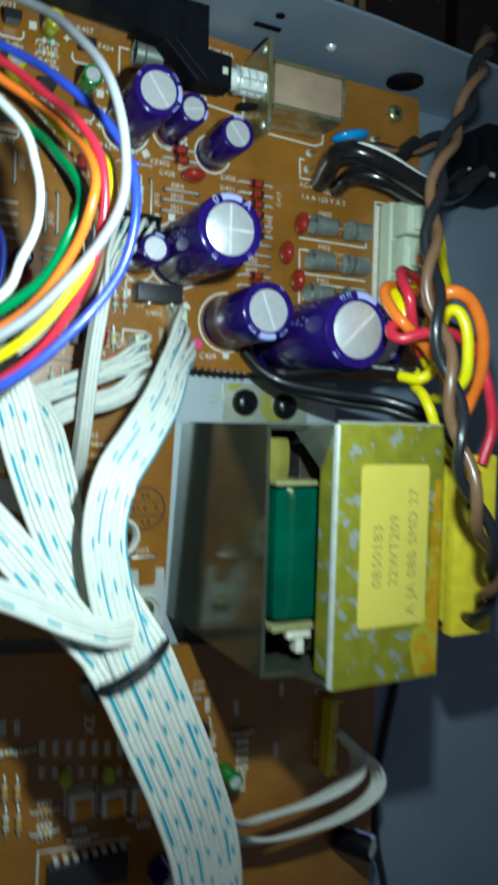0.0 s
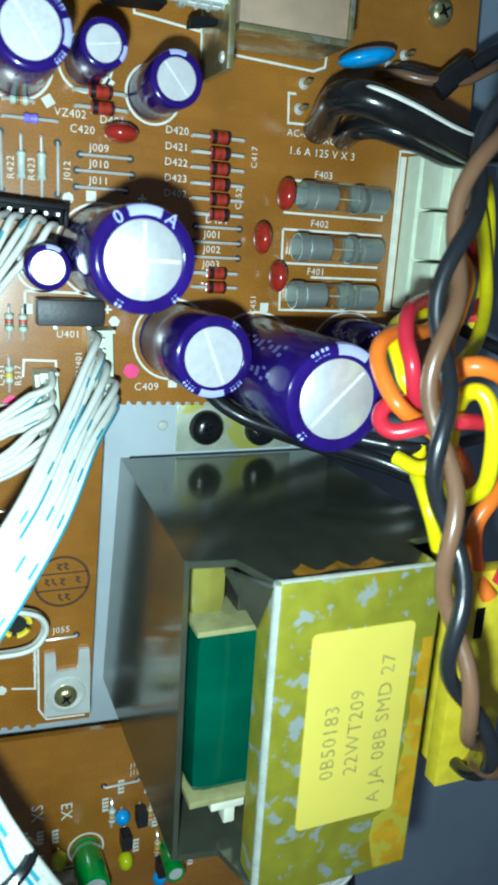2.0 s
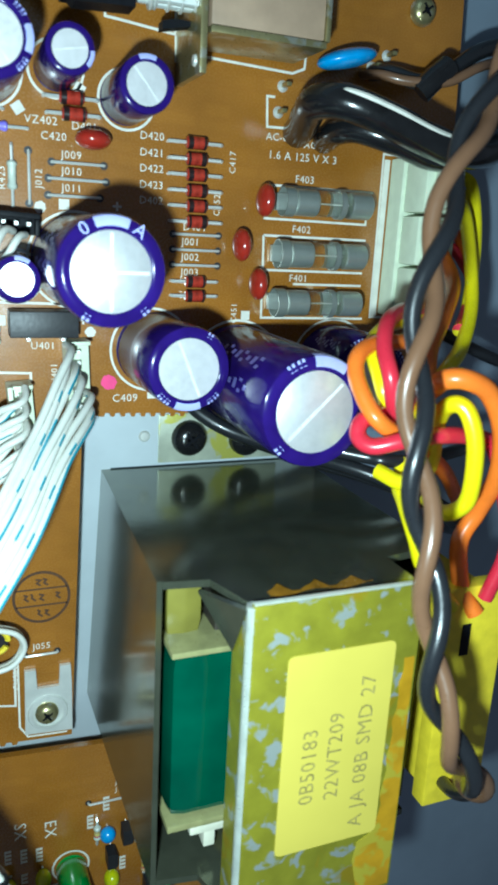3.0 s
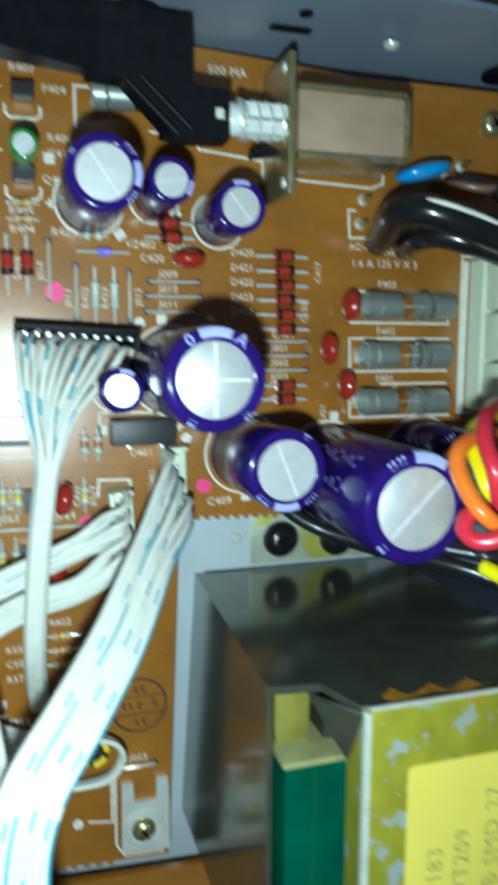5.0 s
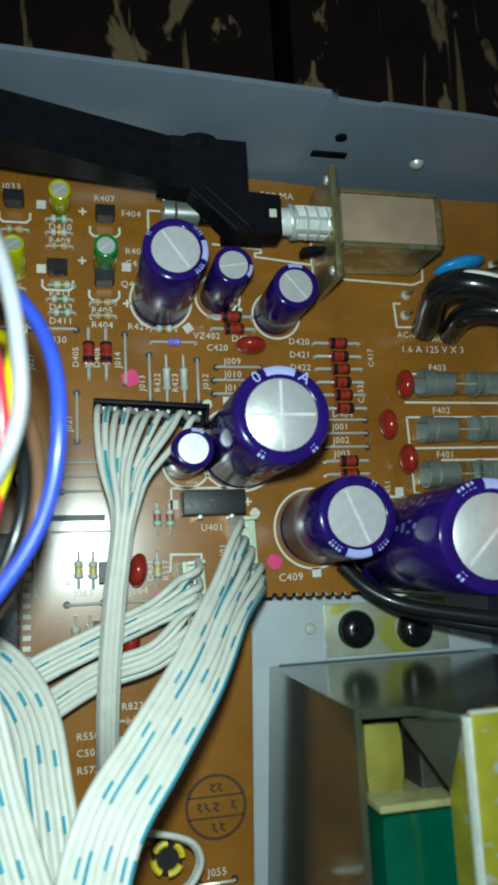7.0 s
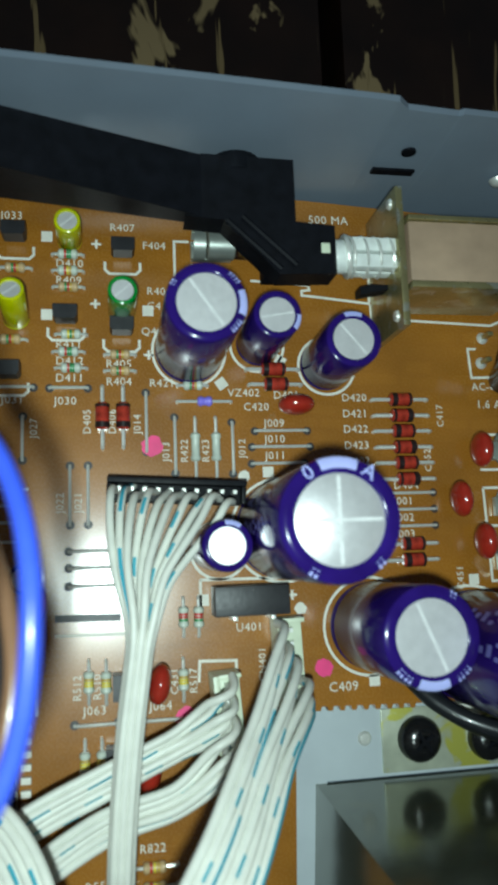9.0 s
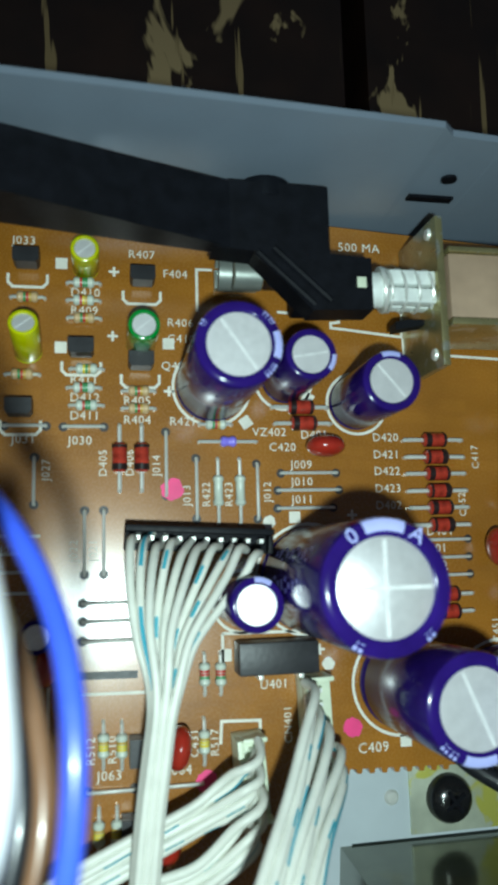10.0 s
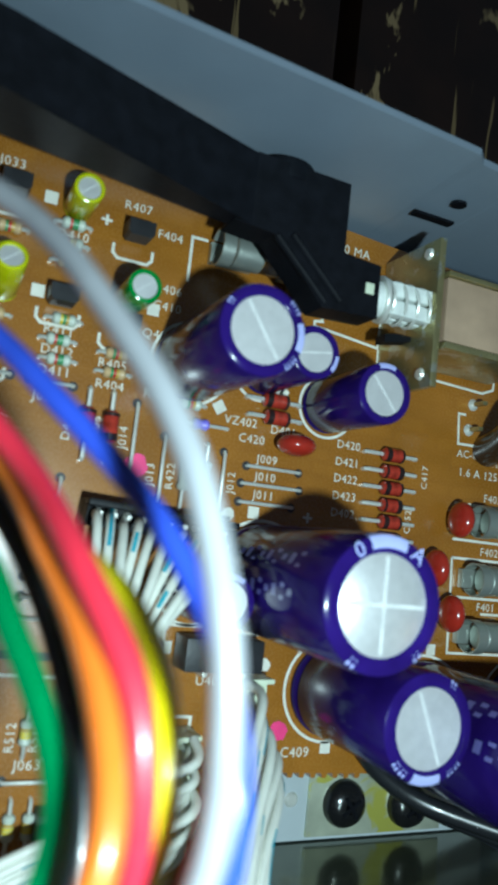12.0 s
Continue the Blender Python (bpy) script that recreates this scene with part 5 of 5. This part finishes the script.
AC = [(31.6, 45.4, 0.5), (30.6, 46.2, 5), (29.2, 47.6, 10), (28.6, 48.6, 14.8), (31.4, 48.4, 19.4), (38, 46.4, 21.5), (48, 43.6, 21), (58, 42.6, 18), (70, 45.6, 12), (86, 56, 6)]
cord = thing("mains_lead", "thick glossy black mains lead with a white stripe", "cable")
bm = B()
tube(bm, glide(AC, 12), 2.9, 16)
part("jacket", bm, RUBBER, cord)
bm = B()
tube(bm, [p + Vector((-0.2, 1.2, 2.5)) for p in glide(AC[3:8], 12)], 0.5, 6)
part("white_stripe", bm, SILK, cord, "white marker stripe")
cord2 = thing("mains_lead", "thick glossy black mains lead beside the striped one", "cable")
bm = B()
tube(bm, glide([(37.4, 44.4, 0.5), (36.4, 44.8, 5), (35.8, 45.2, 9.4), (37.8, 45.2, 13.8), (44, 43.4, 16.8), (54, 41.6, 15), (68, 45, 8), (84, 57, 2)], 12), 2.4, 14)
part("jacket", bm, RUBBER, cord2)
gland = thing("cable_gland", "ribbed black cable gland at the chassis side", "cable gland")
bm = B()
box(bm, 88, 104, 51, 72, -12, 6, 1.2)
box(bm, 84.5, 88, 55, 68, -8, 4, 0.8)
part("block", bm, BLACK, gland)
bm = B()
box(bm, 80.5, 91, 55.2, 56.4, 6.3, 6.8, 0.1)
part("white_tag", bm, SILK, gland)

wire("black", [(8.6, -3.6, 2), (13.6, -8.6, 3), (20, -12.0, 6), (30, -14.2, 14), (40, -16.0, 24), (50, -20, 30), (60, -26, 30), (72, -34, 10)], 1.45, "glossy black wire passing under the capacitors")
wire("black", [(10.4, -5.0, 1.6), (16.4, -10.4, 2.4), (23, -13.6, 4.6), (33, -16.4, 11), (44, -18.6, 21), (54, -23, 26), (64, -30, 22), (74, -38, 4)], 1.45, "second glossy black wire passing under the capacitors")
wire("black", [(74, -96, -10.6), (73.7, -105.9, -10.8), (69.9, -123.1, -10.8), (66.9, -141.2, -10.8), (68.1, -160.2, -10.8), (72.1, -178.0, -10.8), (76, -220, -10.8)], 1.2, "black cable lying on the chassis floor")

KNOT = "knotted transformer leads"
wire("yellow", [(61, 36, 11), (61.5, 32, 15), (60.6, 22.6, 20), (57.3, 15.1, 26), (50.1, 9.4, 34), (41.5, 6.7, 42), (38.4, 2.6, 42), (38.5, -5, 40)], 1.3, "yellow lead hanging from the connector", KNOT)
for colour, y in (("yellow", 39.6), ("yellow", 36.4), ("orange", 33.2), ("orange", 28.4), ("red", 25.4)):
    wire(colour, [(63.6, y, 6), (66, y, 6.6), (67.2, y - 2.6, 9), (66.4, 0.5 * y + 7, 13), (61, 14.6, 20), (53, 11.6, 29)], 1.25, colour + " lead crimped into the cream connector", KNOT)
wire("yellow", [(33.0, -10.5, 38.5), (35.3, -11.2, 43), (38.4, -7.9, 45), (36.9, 0.5, 48), (36.1, 3.8, 52), (37.4, 3.0, 54), (38.8, -2.0, 55), (39.7, -10.1, 54), (39.7, -13.6, 51), (40.8, -15.6, 46), (42.5, -15.7, 40)], 1.35, "yellow lead coiled in the knot", KNOT)
wire("yellow", [(47, 13.4, 25), (37, 12.6, 31), (30.4, 10.4, 37.5), (29.1, 5.8, 43), (30.3, 1.7, 44), (33.2, -1.0, 43), (41.4, -7.2, 38)], 1.3, "yellow lead behind the red one", KNOT)
wire("yellow", [(38, -9, 38), (36.4, -12.6, 40), (35.6, -14.2, 43), (35.2, -15.5, 45), (35.8, -19.1, 47), (38.4, -25.7, 47.5), (44, -32, 48.6)], 1.3, "yellow lead running to the transformer", KNOT)
wire("orange", [(58.4, 25.5, 12), (56.9, 19.4, 20), (50.0, 13.8, 28), (42.2, 9.0, 36), (37.2, 4.9, 44), (34.8, 5.4, 48.5), (34.2, 7.5, 52), (36.6, 7.8, 54), (40.9, 5.6, 54), (45.0, -0.4, 53), (47.9, -8.8, 50), (48.5, -16.1, 46), (46.4, -22.1, 45), (47.0, -30, 46.5), (49, -34, 48.4)], 1.55, "orange lead coiled into a wide ring", KNOT)
wire("orange", [(57, 17, 10), (48, 13, 26), (38.8, 10.5, 34), (31.2, 10.8, 38), (26.3, 9.7, 41), (24.6, 7.1, 43), (25.1, 3.1, 46), (27.2, 0.0, 48), (34.8, -4.3, 46), (43.6, -10.1, 42), (52, -18, 36)], 1.35, "orange lead bent round the knot", KNOT)
wire("red", [(57, 15, 10), (46, 15.5, 27), (37.3, 15.4, 34), (31.2, 14.2, 40), (28.6, 10.9, 44), (28.3, 7.0, 47), (30.1, 2.2, 46), (34.8, -2.9, 42), (44, -8, 36)], 1.3, "red lead bent over the knot", KNOT)
wire("red", [(40, 0.6, 38), (33.3, 0.4, 42), (28.1, 0.8, 45), (24.6, 0.1, 46), (23.8, -1.9, 47), (25.2, -2.9, 49), (29.0, -1.7, 51), (34.6, -0.9, 52), (41.4, -1.9, 50), (47, -4, 49), (50, -12, 50), (52, -22, 50), (50, -31, 49)], 1.3, "red lead wrapped across the knot to the transformer", KNOT)
wire("black", [(26, -8, 32), (32.3, -8.8, 36), (34.9, -9.0, 38), (41.8, -9.4, 38), (50.1, -8.8, 36), (65.0, -10.0, 28), (80, -14, 14)], 1.15, "black lead wrapped under the knot", KNOT)
wire("black", [(56, 12, 9), (62, 8, 16), (72, 4, 18), (84, 2, 10), (96, 4, 0)], 1.3, "black lead running off beside the connector", KNOT)
